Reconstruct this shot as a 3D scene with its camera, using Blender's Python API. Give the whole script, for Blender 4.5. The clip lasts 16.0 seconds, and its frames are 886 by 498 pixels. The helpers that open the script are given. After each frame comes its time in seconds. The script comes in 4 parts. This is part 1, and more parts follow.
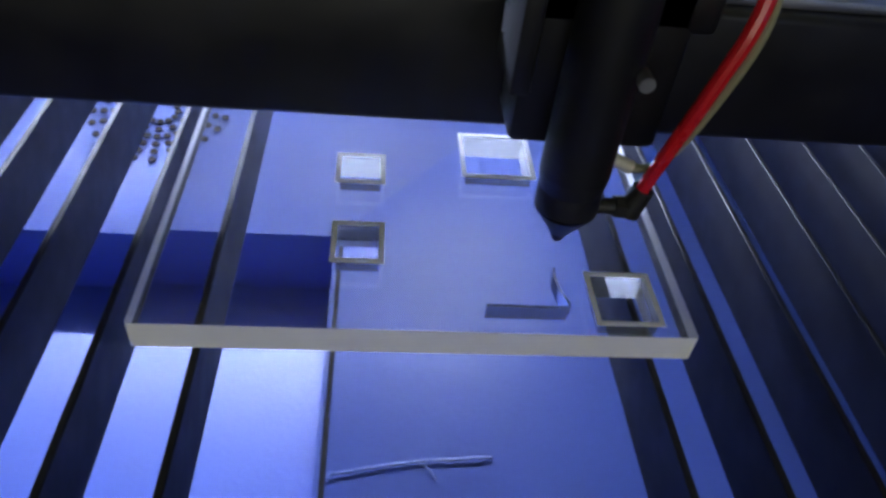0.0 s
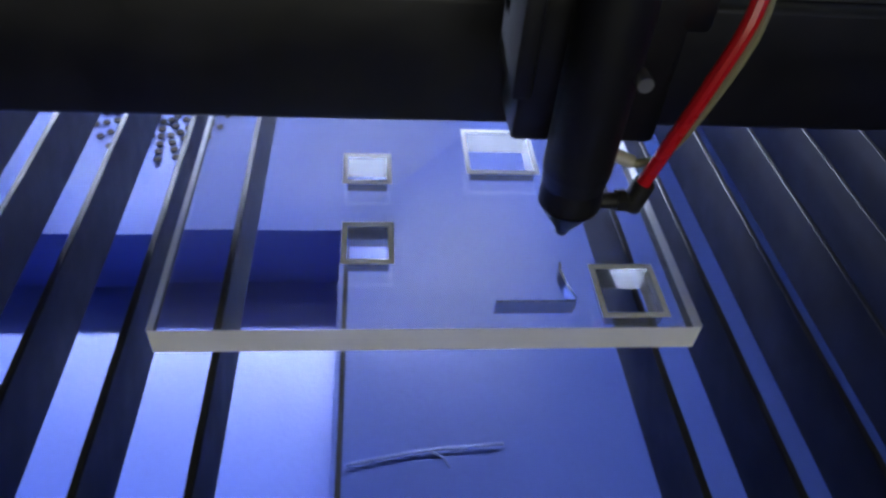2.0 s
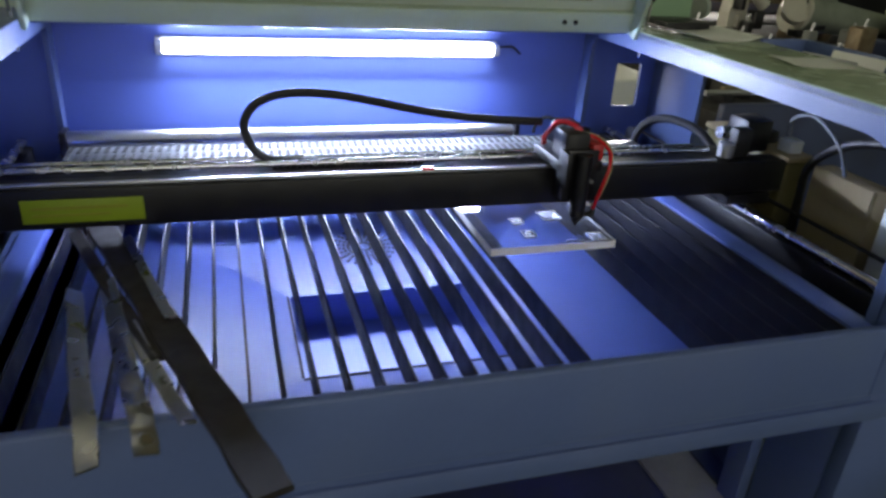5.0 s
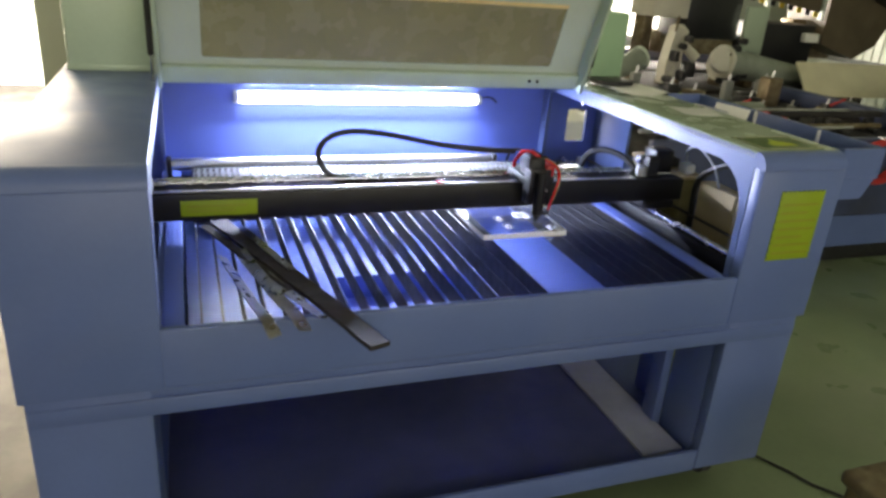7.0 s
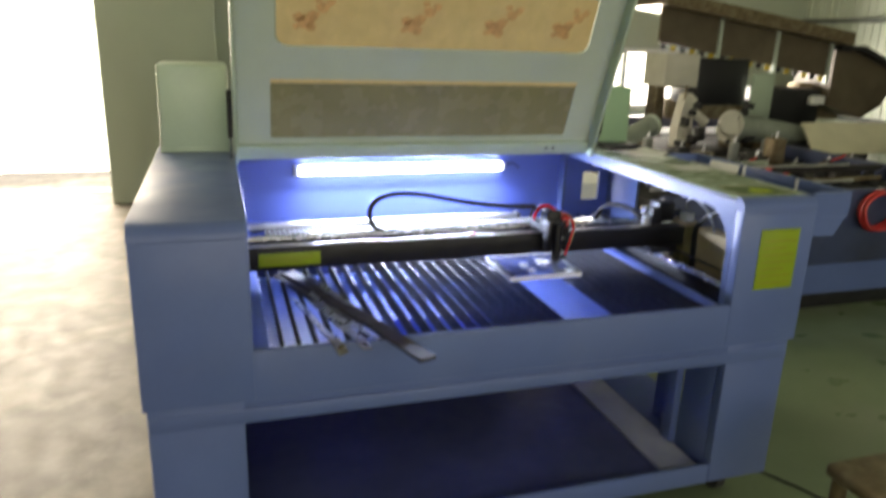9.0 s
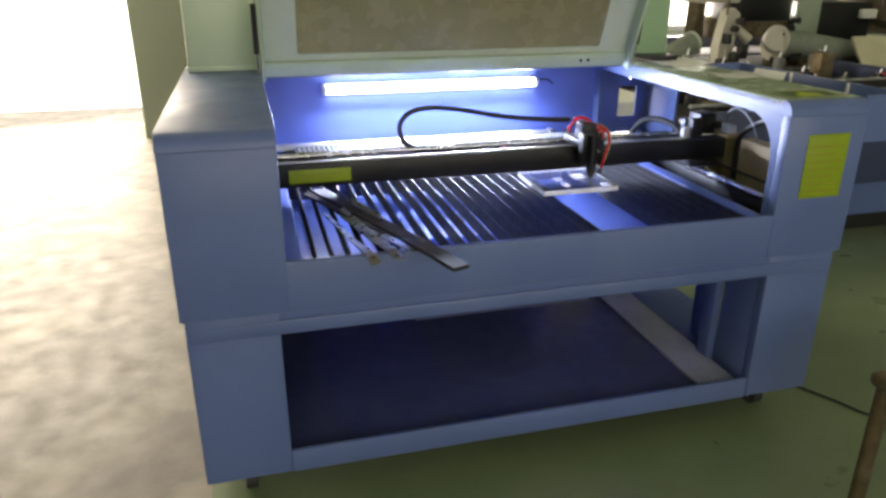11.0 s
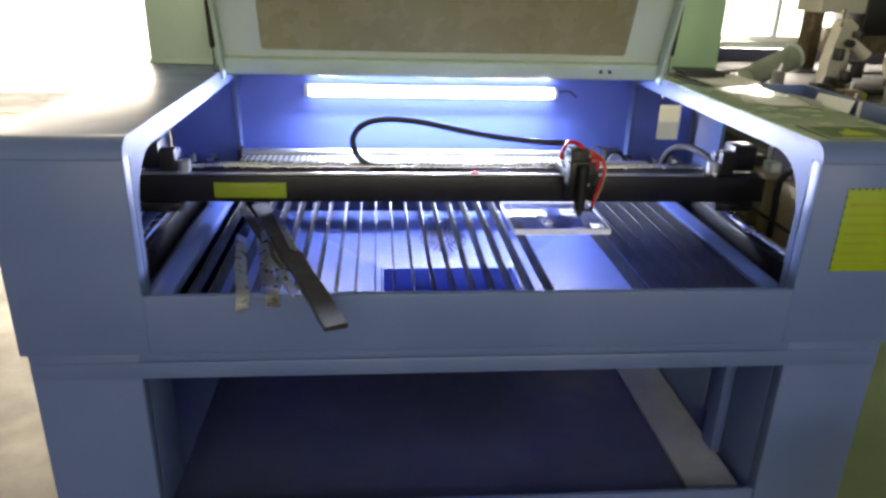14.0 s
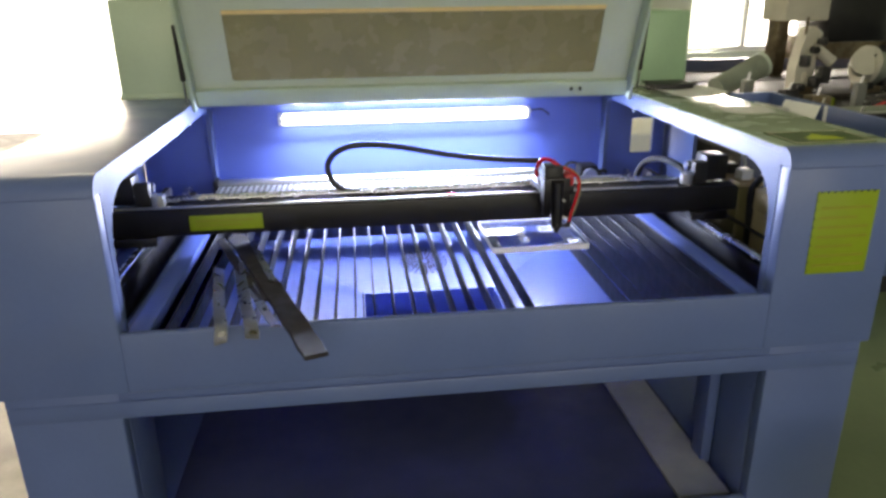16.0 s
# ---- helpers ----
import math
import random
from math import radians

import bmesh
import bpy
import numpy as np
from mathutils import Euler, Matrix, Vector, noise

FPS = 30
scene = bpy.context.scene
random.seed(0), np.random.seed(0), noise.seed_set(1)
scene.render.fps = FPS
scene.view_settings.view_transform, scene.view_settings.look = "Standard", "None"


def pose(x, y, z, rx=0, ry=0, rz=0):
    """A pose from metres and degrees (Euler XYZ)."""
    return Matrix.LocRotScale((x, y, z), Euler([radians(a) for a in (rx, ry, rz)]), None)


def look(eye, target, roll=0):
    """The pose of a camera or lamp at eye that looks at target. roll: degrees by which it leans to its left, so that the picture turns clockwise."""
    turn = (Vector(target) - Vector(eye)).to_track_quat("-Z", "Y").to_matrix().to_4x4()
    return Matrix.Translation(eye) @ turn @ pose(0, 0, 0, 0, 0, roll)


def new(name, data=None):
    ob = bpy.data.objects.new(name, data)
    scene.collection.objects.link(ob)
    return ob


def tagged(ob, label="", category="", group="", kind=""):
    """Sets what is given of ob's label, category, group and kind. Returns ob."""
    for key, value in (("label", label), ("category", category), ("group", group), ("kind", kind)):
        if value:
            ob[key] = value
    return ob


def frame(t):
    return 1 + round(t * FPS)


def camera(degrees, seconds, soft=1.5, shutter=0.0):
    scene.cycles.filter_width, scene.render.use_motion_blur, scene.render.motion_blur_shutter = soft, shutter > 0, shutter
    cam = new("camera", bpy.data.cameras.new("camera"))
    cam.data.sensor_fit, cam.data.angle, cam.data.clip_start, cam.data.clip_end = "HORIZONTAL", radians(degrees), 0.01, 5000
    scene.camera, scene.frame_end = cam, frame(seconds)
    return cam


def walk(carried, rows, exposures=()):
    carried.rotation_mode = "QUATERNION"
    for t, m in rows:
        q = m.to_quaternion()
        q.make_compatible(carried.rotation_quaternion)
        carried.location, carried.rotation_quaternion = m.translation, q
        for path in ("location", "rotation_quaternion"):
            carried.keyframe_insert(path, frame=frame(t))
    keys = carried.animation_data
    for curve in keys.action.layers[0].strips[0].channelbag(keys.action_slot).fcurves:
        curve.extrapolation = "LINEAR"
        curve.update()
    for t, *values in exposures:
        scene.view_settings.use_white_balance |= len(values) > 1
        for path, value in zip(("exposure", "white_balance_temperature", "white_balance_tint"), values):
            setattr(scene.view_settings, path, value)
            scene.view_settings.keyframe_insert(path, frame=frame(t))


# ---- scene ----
cam = camera(63.8, 16.0, soft=2.9, shutter=0.4)
PATH = [
    (0, (0.249, 0.177, 0.985), (0.455, 1.645, -0.358), 7.6),
    (0.5, (0.252, 0.185, 0.991), (0.364, 1.649, -0.367), 5.5),
    (1, (0.246, 0.189, 0.989), (0.412, 1.639, -0.378), 4.1),
    (1.5, (0.245, 0.173, 0.992), (0.471, 1.619, -0.37), 5.8),
    (2, (0.245, 0.176, 0.997), (0.445, 1.61, -0.382), 5.7),
    (2.5, (0.242, 0.162, 0.999), (0.402, 1.625, -0.355), 5.2),
    (3, (0.201, 0.071, 0.982), (0.484, 1.636, -0.231), 6.0),
    (3.2, (0.165, 0.004, 1.031), (0.604, 1.547, -0.163), 6.9),
    (3.5, (0.095, -0.138, 1.104), (0.589, 1.433, -0.031), 4.4),
    (3.7, (0.004, -0.239, 1.173), (0.519, 1.377, 0.114), 1.7),
    (4, (-0.061, -0.394, 1.243), (0.494, 1.26, 0.265), 6.4),
    (4.2, (-0.11, -0.457, 1.215), (0.459, 1.232, 0.308), 5.1),
    (4.5, (-0.180, -0.538, 1.269), (0.325, 1.171, 0.360), 3.9),
    (4.7, (-0.242, -0.615, 1.285), (0.299, 1.101, 0.410), 3.8),
    (6.8, (-0.577, -1.293, 1.435), (0.027, 0.443, 0.646), 3.9),
    (7, (-0.628, -1.326, 1.446), (0.030, 0.407, 0.696), 4.5),
    (7.5, (-0.767, -1.463, 1.474), (-0.086, 0.328, 0.902), 0.7),
    (8, (-0.840, -1.551, 1.510), (-0.050, 0.234, 1.074), -0.5),
    (8.5, (-0.840, -1.602, 1.512), (-0.038, 0.204, 1.203), 0.8),
    (9, (-0.755, -1.665, 1.484), (-0.168, 0.162, 0.920), 1.8),
    (9.5, (-0.783, -1.699, 1.443), (-0.253, 0.082, 0.703), 1.6),
    (9.7, (-0.808, -1.708, 1.451), (-0.239, 0.042, 0.668), 0.7),
    (11.8, (-0.609, -1.491, 1.385), (-0.177, 0.330, 0.680), 0.2),
    (12, (-0.562, -1.423, 1.397), (-0.117, 0.395, 0.692), 0.9),
    (12.5, (-0.510, -1.345, 1.400), (-0.040, 0.460, 0.677), 3.4),
    (13, (-0.409, -1.366, 1.399), (-0.081, 0.457, 0.643), 3.9),
    (13.5, (-0.257, -1.372, 1.385), (-0.032, 0.469, 0.638), 3.3),
    (14, (-0.215, -1.366, 1.383), (-0.038, 0.485, 0.645), 1.7),
    (14.5, (-0.214, -1.377, 1.385), (-0.050, 0.491, 0.689), 0.1),
    (15, (-0.210, -1.399, 1.398), (0.039, 0.474, 0.744), -0.2),
    (15.5, (-0.206, -1.410, 1.397), (0.067, 0.470, 0.773), -0.2),
    (16, (-0.198, -1.367, 1.384), (0.021, 0.501, 0.703), -0.7),
]
walk(cam, [(t, look(eye, target, roll)) for t, eye, target, roll in PATH], exposures=[(0.0, -0.25, 6800, 13), (2.5, -0.25, 6800, 13), (3.2, -0.4, 6700, 12), (4.5, -0.25, 6800, 13), (7.0, 0.7, 7500, 15), (8.6, 0.8, 7500, 15), (9.4, 0.5, 7400, 15), (10.0, 0.55, 7400, 15), (12.0, 0.8, 7500, 16), (16.0, 0.72, 7500, 16)])
DOOR_POWER, WINDOW_POWER, FRONT_FILL_POWER, TUBE_POWER, TUBE_GLOW = 195.0, 95.0, 90.0, 31.0, 20.0

# ---------------------------------------------------------------- light
world = bpy.data.worlds.new("sky")
scene.world = world
world.use_nodes = True
wn = world.node_tree
sky = wn.nodes.new("ShaderNodeTexSky")
sky.sky_type = "NISHITA"
sky.sun_disc = False
sky.sun_elevation, sky.sun_rotation = radians(38), radians(-35)
wn.links.new(sky.outputs["Color"], wn.nodes["Background"].inputs["Color"])
wn.nodes["Background"].inputs["Strength"].default_value = 0.15


def lamp_area(name, m, sx, sy, power, color):
    d = bpy.data.lights.new(name, "AREA")
    d.shape, d.size, d.size_y, d.energy, d.color = "RECTANGLE", sx, sy, power, color
    ob = new(name, d)
    ob.matrix_world = m
    return ob


lamp_area("doorway_daylight", look((-3.3, 5.45, 1.9), (-0.9, 0, 0.9)), 3.2, 3.4, DOOR_POWER, (1.0, 0.93, 0.78))
lamp_area("window_daylight", look((3.85, 5.50, 1.13), (2.6, 0, 0.6)), 1.4, 0.62, WINDOW_POWER, (1.0, 1.0, 0.95))
# unseen fill lamp behind the camera, added to brighten front faces and right wall
lamp_area("front_fill_light", look((0.6, -5.85, 2.2), (0.9, 0, 1.0)), 7.0, 2.4, FRONT_FILL_POWER, (1.0, 0.96, 0.78))
tube_light = lamp_area("tube_light_glow", look((-0.025, 1.150, 0.962), (-0.025, 0.55, 0.60)), 0.84, 0.03, TUBE_POWER, (0.55, 0.68, 1.0))


# ---------------------------------------------------------------- materials
def mat(name, color, rough=0.5, metal=0.0, vary=0.12, scale=6.0, bump=0.08, fine=90.0, emit=0.0, trans=0.0, ior=1.45, coat=0.0,
        stain=None, stain_amount=0.0, piece=0.0, gloss_spread=1.0):
    """A procedural surface: colour with broad and fine variation, a stain colour in patches, uneven gloss and fine relief."""
    m = bpy.data.materials.new(name)
    m.use_nodes = True
    nt = m.node_tree
    b = nt.nodes["Principled BSDF"]
    b.inputs["Metallic"].default_value = metal
    b.inputs["Transmission Weight"].default_value = trans
    b.inputs["IOR"].default_value = ior
    b.inputs["Coat Weight"].default_value = coat
    co = nt.nodes.new("ShaderNodeTexCoord").outputs["Object"]

    def noise_node(s, detail=4.0):
        n = nt.nodes.new("ShaderNodeTexNoise")
        n.inputs["Scale"].default_value, n.inputs["Detail"].default_value = s, detail
        nt.links.new(co, n.inputs["Vector"])
        return n.outputs["Fac"]

    def mix(fac, a, c, kind="MIX"):
        n = nt.nodes.new("ShaderNodeMix")
        n.data_type, n.blend_type = "RGBA", kind
        for socket, v in ((n.inputs[0], fac), (n.inputs[6], a), (n.inputs[7], c)):
            if isinstance(v, bpy.types.NodeSocket):
                nt.links.new(v, socket)
            else:
                socket.default_value = v
        return n.outputs[2]

    def ramp(v, lo, hi, out_lo=0.0, out_hi=1.0):
        n = nt.nodes.new("ShaderNodeMapRange")
        for k, x in enumerate((lo, hi, out_lo, out_hi)):
            n.inputs[k + 1].default_value = x
        nt.links.new(v, n.inputs[0])
        return n.outputs[0]

    dark = tuple(c * (1 - vary) for c in color) + (1,)
    light = tuple(min(1, c * (1 + vary)) for c in color) + (1,)
    col = mix(ramp(noise_node(scale), 0.3, 0.7), dark, light)
    fine_fac = noise_node(fine, 6.0)
    col = mix(ramp(fine_fac, 0.35, 0.65, 0.0, 0.5 * vary + 0.04), col, tuple(c * 0.6 for c in color) + (1,))
    if stain:
        col = mix(ramp(noise_node(scale * 0.55, 8.0), 0.5, 0.68, 0.0, stain_amount), col, tuple(stain) + (1,))
    if piece:
        rnd = nt.nodes.new("ShaderNodeObjectInfo").outputs["Random"]
        col = mix(ramp(rnd, 0, 1, 0, piece), col, tuple(c * 0.5 for c in color) + (1,))
    nt.links.new(col, b.inputs["Base Color"])
    nt.links.new(ramp(noise_node(scale * 2.5, 6.0), 0.3, 0.7, max(0.0, rough - 0.08 * gloss_spread), min(1, rough + 0.1 * gloss_spread)), b.inputs["Roughness"])
    if bump:
        n = nt.nodes.new("ShaderNodeBump")
        n.inputs["Strength"].default_value, n.inputs["Distance"].default_value = bump, 0.002
        nt.links.new(fine_fac, n.inputs["Height"])
        nt.links.new(n.outputs[0], b.inputs["Normal"])
    if emit:
        b.inputs["Emission Color"].default_value = (*color, 1)
        b.inputs["Emission Strength"].default_value = emit
    return m


M = {
    "blue": mat("blue_paint", (0.098, 0.145, 0.325), 0.38, vary=0.10, scale=3, stain=(0.16, 0.19, 0.30), stain_amount=0.35),
    "tray": mat("tray_blue_paint", (0.105, 0.165, 0.52), 0.35, vary=0.05, scale=5, bump=0.10, fine=160.0, gloss_spread=0.15),
    # darker copy of the machine blue, with the shade under the cutter put in
    "hopper_dark": mat("shaded_blue_paint", (0.055, 0.065, 0.15), 0.5, vary=0.12),
    "mint": mat("mint_paint", (0.42, 0.52, 0.41), 0.38, vary=0.08, scale=3),
    "top_plate": mat("glossy_pale_top", (0.36, 0.44, 0.32), 0.24, vary=0.12, scale=5, stain=(0.28, 0.33, 0.22), stain_amount=0.5),
    "green": mat("green_paint", (0.22, 0.56, 0.30), 0.35, vary=0.08, scale=3),
    "lid_grey": mat("lid_inside_paint", (0.46, 0.53, 0.46), 0.5, vary=0.08, scale=3),
    "film": mat("paper_film", (0.72, 0.55, 0.27), 0.7, vary=0.07, scale=18, bump=0.15, stain=(0.66, 0.47, 0.22), stain_amount=0.3),
    "box_green": mat("rear_box_green_paint", (0.27, 0.42, 0.27), 0.4, vary=0.08, scale=3),
    "film_back": mat("smoked_acrylic", (0.25, 0.235, 0.13), 0.25, vary=0.12, scale=5),
    "film_red": mat("red_print", (0.68, 0.40, 0.19), 0.7, vary=0.2, scale=40),
    "yellow": mat("yellow_card", (0.221, 0.307, 0.012), 0.5, vary=0.06),
    "yellow_line": mat("faded_print", (0.235, 0.25, 0.02), 0.5, vary=0.06),
    "label_green": mat("green_card", (0.085, 0.15, 0.045), 0.4, vary=0.1),
    "black": mat("black_anodised", (0.007, 0.007, 0.010), 0.40, vary=0.25, scale=12),
    "black_matt": mat("black_plastic", (0.014, 0.014, 0.016), 0.5, vary=0.2, scale=20),
    "blade": mat("oiled_steel_blade", (0.007, 0.007, 0.011), 0.5, metal=0.0, vary=0.25, scale=14, piece=0.4),
    "steel": mat("bright_steel", (0.62, 0.62, 0.64), 0.22, metal=1.0, vary=0.08, scale=20),
    "brushed": mat("aluminium", (0.55, 0.56, 0.58), 0.36, metal=1.0, vary=0.08, scale=10),
    "white_pl": mat("white_plastic", (0.70, 0.72, 0.74), 0.45, vary=0.06),
    "red": mat("red_hose", (0.60, 0.012, 0.02), 0.25, vary=0.08, coat=0.4),
    "wire": mat("olive_wire", (0.28, 0.27, 0.16), 0.4, vary=0.1),
    "red_paint": mat("red_plastic", (0.45, 0.03, 0.03), 0.4, vary=0.15),
    "acrylic": mat("clear_acrylic", (0.97, 0.98, 1.0), 0.0, vary=0.0, bump=0.0, trans=0.985, ior=1.49, gloss_spread=0.0),
    "tube": mat("lamp_tube", (0.80, 0.90, 1.0), 0.4, vary=0.0, bump=0.0, emit=TUBE_GLOW),
    "floor": mat("green_floor_paint", (0.150, 0.200, 0.110), 0.33, vary=0.2, scale=1.6, stain=(0.22, 0.23, 0.17), stain_amount=0.5, fine=45, bump=0.1),
    "floor_pale": mat("worn_concrete_in_glare", (0.130, 0.112, 0.096), 0.50, vary=0.35, scale=4.5, stain=(0.29, 0.255, 0.215), stain_amount=0.9, fine=38, bump=0.35),
    "plaster": mat("pale_green_wall", (0.40, 0.45, 0.37), 0.7, vary=0.08, scale=1.0, stain=(0.33, 0.36, 0.29), stain_amount=0.4),
    "sheet": mat("corrugated_sheet", (0.60, 0.65, 0.56), 0.4, metal=0.1, vary=0.08, scale=1.0),
    "beam": mat("grey_steel_beam", (0.16, 0.17, 0.16), 0.5, vary=0.1),
    "rubber": mat("castor_rubber", (0.03, 0.03, 0.03), 0.6),
    "cardboard": mat("cardboard", (0.40, 0.32, 0.19), 0.8, vary=0.1, scale=8, bump=0.2),
    "card_pale": mat("pale_board", (0.55, 0.52, 0.38), 0.7, vary=0.08, scale=6),
    "paper": mat("white_paper", (0.80, 0.80, 0.78), 0.6, vary=0.04),
    "brown": mat("brown_film", (0.11, 0.085, 0.055), 0.5, vary=0.2, scale=5),
    "cast": mat("cream_casting", (0.56, 0.54, 0.47), 0.4, vary=0.1),
    "cloth": mat("grey_roll", (0.22, 0.25, 0.21), 0.8, vary=0.15, scale=10, bump=0.3),
    "rust": mat("worn_brown_steel", (0.16, 0.12, 0.07), 0.45, metal=0.4, vary=0.3, scale=25, stain=(0.30, 0.26, 0.18), stain_amount=0.5),
    "strip": mat("oiled_strip", (0.017, 0.013, 0.013), 0.60, metal=0.0, vary=0.3, scale=14, stain=(0.03, 0.02, 0.015), stain_amount=0.7),
    "steel_worn": mat("worn_steel", (0.24, 0.24, 0.26), 0.30, metal=1.0, vary=0.12, scale=9, stain=(0.16, 0.15, 0.15), stain_amount=0.4),
    # pale colour for the strip of light laid on the lower deck
    "deck_board": mat("pale_board", (0.36, 0.38, 0.43), 0.35, vary=0.2, scale=5, stain=(0.20, 0.22, 0.30), stain_amount=0.5),
    "navy": mat("navy_paint", (0.045, 0.06, 0.13), 0.4, vary=0.12, scale=4, stain=(0.03, 0.03, 0.04), stain_amount=0.5),
    "oil_film": mat("thin_oil_film", (0.078, 0.115, 0.31), 0.3, vary=0.2, scale=40),
    "duct": mat("pale_grey_duct", (0.24, 0.26, 0.30), 0.6, vary=0.08),
    "table_dark": mat("worn_dark_table", (0.022, 0.021, 0.022), 0.75, vary=0.3, scale=7, stain=(0.05, 0.04, 0.03), stain_amount=0.5),
    "sign_yellow": mat("yellow_sign", (0.50, 0.58, 0.04), 0.5, vary=0.05),
    "olive": mat("olive_board", (0.16, 0.14, 0.06), 0.6, vary=0.2, scale=9),
    "hole": mat("punched_hole", (0.010, 0.010, 0.016), 0.8, vary=0.1),
    "frame_white": mat("window_frame", (0.75, 0.76, 0.74), 0.5, vary=0.05),
    "yb": mat("warning_yellow", (0.45, 0.33, 0.02), 0.5, vary=0.1),
}


def frosted(name, color, passing, clear, rough):
    """A sawn or melted acrylic face: it scatters the light that travels inside the block, and stays partly clear."""
    m = mat(name, color, rough, vary=0.05, scale=60, bump=0.6 * rough, trans=clear, ior=1.45)
    nt = m.node_tree
    tr, mx = nt.nodes.new("ShaderNodeBsdfTranslucent"), nt.nodes.new("ShaderNodeMixShader")
    tr.inputs["Color"].default_value = (*color, 1)
    mx.inputs[0].default_value = passing
    nt.links.new(nt.nodes["Principled BSDF"].outputs[0], mx.inputs[1])
    nt.links.new(tr.outputs[0], mx.inputs[2])
    nt.links.new(mx.outputs[0], nt.nodes["Material Output"].inputs["Surface"])
    return m


M["frost"] = frosted("sawn_acrylic_edge", (0.97, 0.98, 0.99), 0.15, 0.05, 0.4)
M["cut_edge"] = frosted("laser_cut_acrylic", (0.52, 0.58, 0.70), 0.02, 0.97, 0.04)


# ---------------------------------------------------------------- mesh helpers
def box(bm, x0, x1, y0, y1, z0, z1, bevel=0.0, seg=2, m=None):
    r = bmesh.ops.create_cube(bm, size=1.0, matrix=Matrix.Translation(((x0 + x1) / 2, (y0 + y1) / 2, (z0 + z1) / 2)) @ Matrix.Diagonal((x1 - x0, y1 - y0, z1 - z0, 1)))
    vs = r["verts"]
    if bevel:
        es = list({e for v in vs for e in v.link_edges})
        r2 = bmesh.ops.bevel(bm, geom=es, offset=bevel, segments=seg, affect="EDGES", profile=0.5)
        vs = list({v for f in r2["faces"] for v in f.verts} | {v for v in vs if v.is_valid})
    if m is not None:
        bmesh.ops.transform(bm, matrix=m, verts=vs)
    return bm


def rod(bm, a, b, r0, r1=None, seg=16):
    a, b = Vector(a), Vector(b)
    d = b - a
    m = Matrix.Translation((a + b) / 2) @ d.to_track_quat("Z", "Y").to_matrix().to_4x4()
    bmesh.ops.create_cone(bm, cap_ends=True, segments=seg, radius1=r0, radius2=r0 if r1 is None else r1, depth=d.length, matrix=m)
    return bm


def spline(points, n=8):
    pts = [Vector(p) for p in points]
    out = []
    for i in range(len(pts) - 1):
        p0, p1, p2, p3 = pts[max(i - 1, 0)], pts[i], pts[i + 1], pts[min(i + 2, len(pts) - 1)]
        for k in range(n):
            t = k / n
            out.append(0.5 * ((2 * p1) + (p2 - p0) * t + (2 * p0 - 5 * p1 + 4 * p2 - p3) * t * t + (3 * p1 - p0 - 3 * p2 + p3) * t ** 3))
    return out + [pts[-1]]


def tube(bm, points, r, seg=10, n=8):
    path = spline(points, n)
    rings, side = [], None
    for i, p in enumerate(path):
        d = (path[min(i + 1, len(path) - 1)] - path[max(i - 1, 0)]).normalized()
        side = (d.orthogonal() if side is None else side - d * side.dot(d)).normalized()
        up = d.cross(side)
        rings.append([bm.verts.new(p + (side * math.cos(2 * math.pi * k / seg) + up * math.sin(2 * math.pi * k / seg)) * r) for k in range(seg)])
    for a, b in zip(rings, rings[1:]):
        for k in range(seg):
            bm.faces.new((a[k], a[(k + 1) % seg], b[(k + 1) % seg], b[k]))
    bm.faces.new(rings[0][::-1]), bm.faces.new(rings[-1])
    return bm


def round_rect(x0, x1, y0, y1, r=0.0, n=5):
    if not r:
        return [(x0, y0), (x1, y0), (x1, y1), (x0, y1)]
    rs = r if isinstance(r, tuple) else (r,) * 4
    out = []
    for (cx, cy, a), q in zip(((x0, y0, 180), (x1, y0, 270), (x1, y1, 0), (x0, y1, 90)), rs):
        sx, sy = (1 if cx == x0 else -1), (1 if cy == y0 else -1)
        if q <= 0:
            out.append((cx, cy))
            continue
        for k in range(n + 1):
            t = radians(a + 90 * k / n)
            out.append((cx + sx * q + q * math.cos(t), cy + sy * q + q * math.sin(t)))
    return out


def plate(outlines, thick, m=None):
    """A plate of that thickness in the xy plane, from z 0 up, whose further outlines are holes through it."""
    cu = bpy.data.curves.new("outline", "CURVE")
    cu.dimensions, cu.fill_mode, cu.extrude = "2D", "BOTH", thick / 2
    for pts in outlines:
        s = cu.splines.new("POLY")
        s.points.add(len(pts) - 1)
        for p, q in zip(s.points, pts):
            p.co = (q[0], q[1], 0, 1)
        s.use_cyclic_u = True
    ob = bpy.data.objects.new("outline", cu)
    scene.collection.objects.link(ob)
    me = bpy.data.meshes.new_from_object(ob.evaluated_get(bpy.context.evaluated_depsgraph_get()))
    bpy.data.objects.remove(ob), bpy.data.curves.remove(cu)
    bm = bmesh.new()
    bm.from_mesh(me)
    bpy.data.meshes.remove(me)
    bmesh.ops.remove_doubles(bm, verts=bm.verts, dist=1e-5)
    bmesh.ops.translate(bm, verts=bm.verts, vec=(0, 0, thick / 2))
    if m is not None:
        bmesh.ops.transform(bm, matrix=m, verts=bm.verts)
    return bm


XZ = Matrix(((1, 0, 0, 0), (0, 0, 1, 0), (0, 1, 0, 0), (0, 0, 0, 1)))      # plate's x, y, thickness -> world x, z, y
YZ = Matrix(((0, 0, 1, 0), (1, 0, 0, 0), (0, 1, 0, 0), (0, 0, 0, 1)))      # plate's x, y, thickness -> world y, z, x


def finish(bm, smooth=True):
    bmesh.ops.recalc_face_normals(bm, faces=bm.faces)
    for f in bm.faces:
        f.smooth = smooth
    if smooth:
        for e in bm.edges:
            if len(e.link_faces) == 2 and e.calc_face_angle(0) > radians(35):
                e.smooth = False


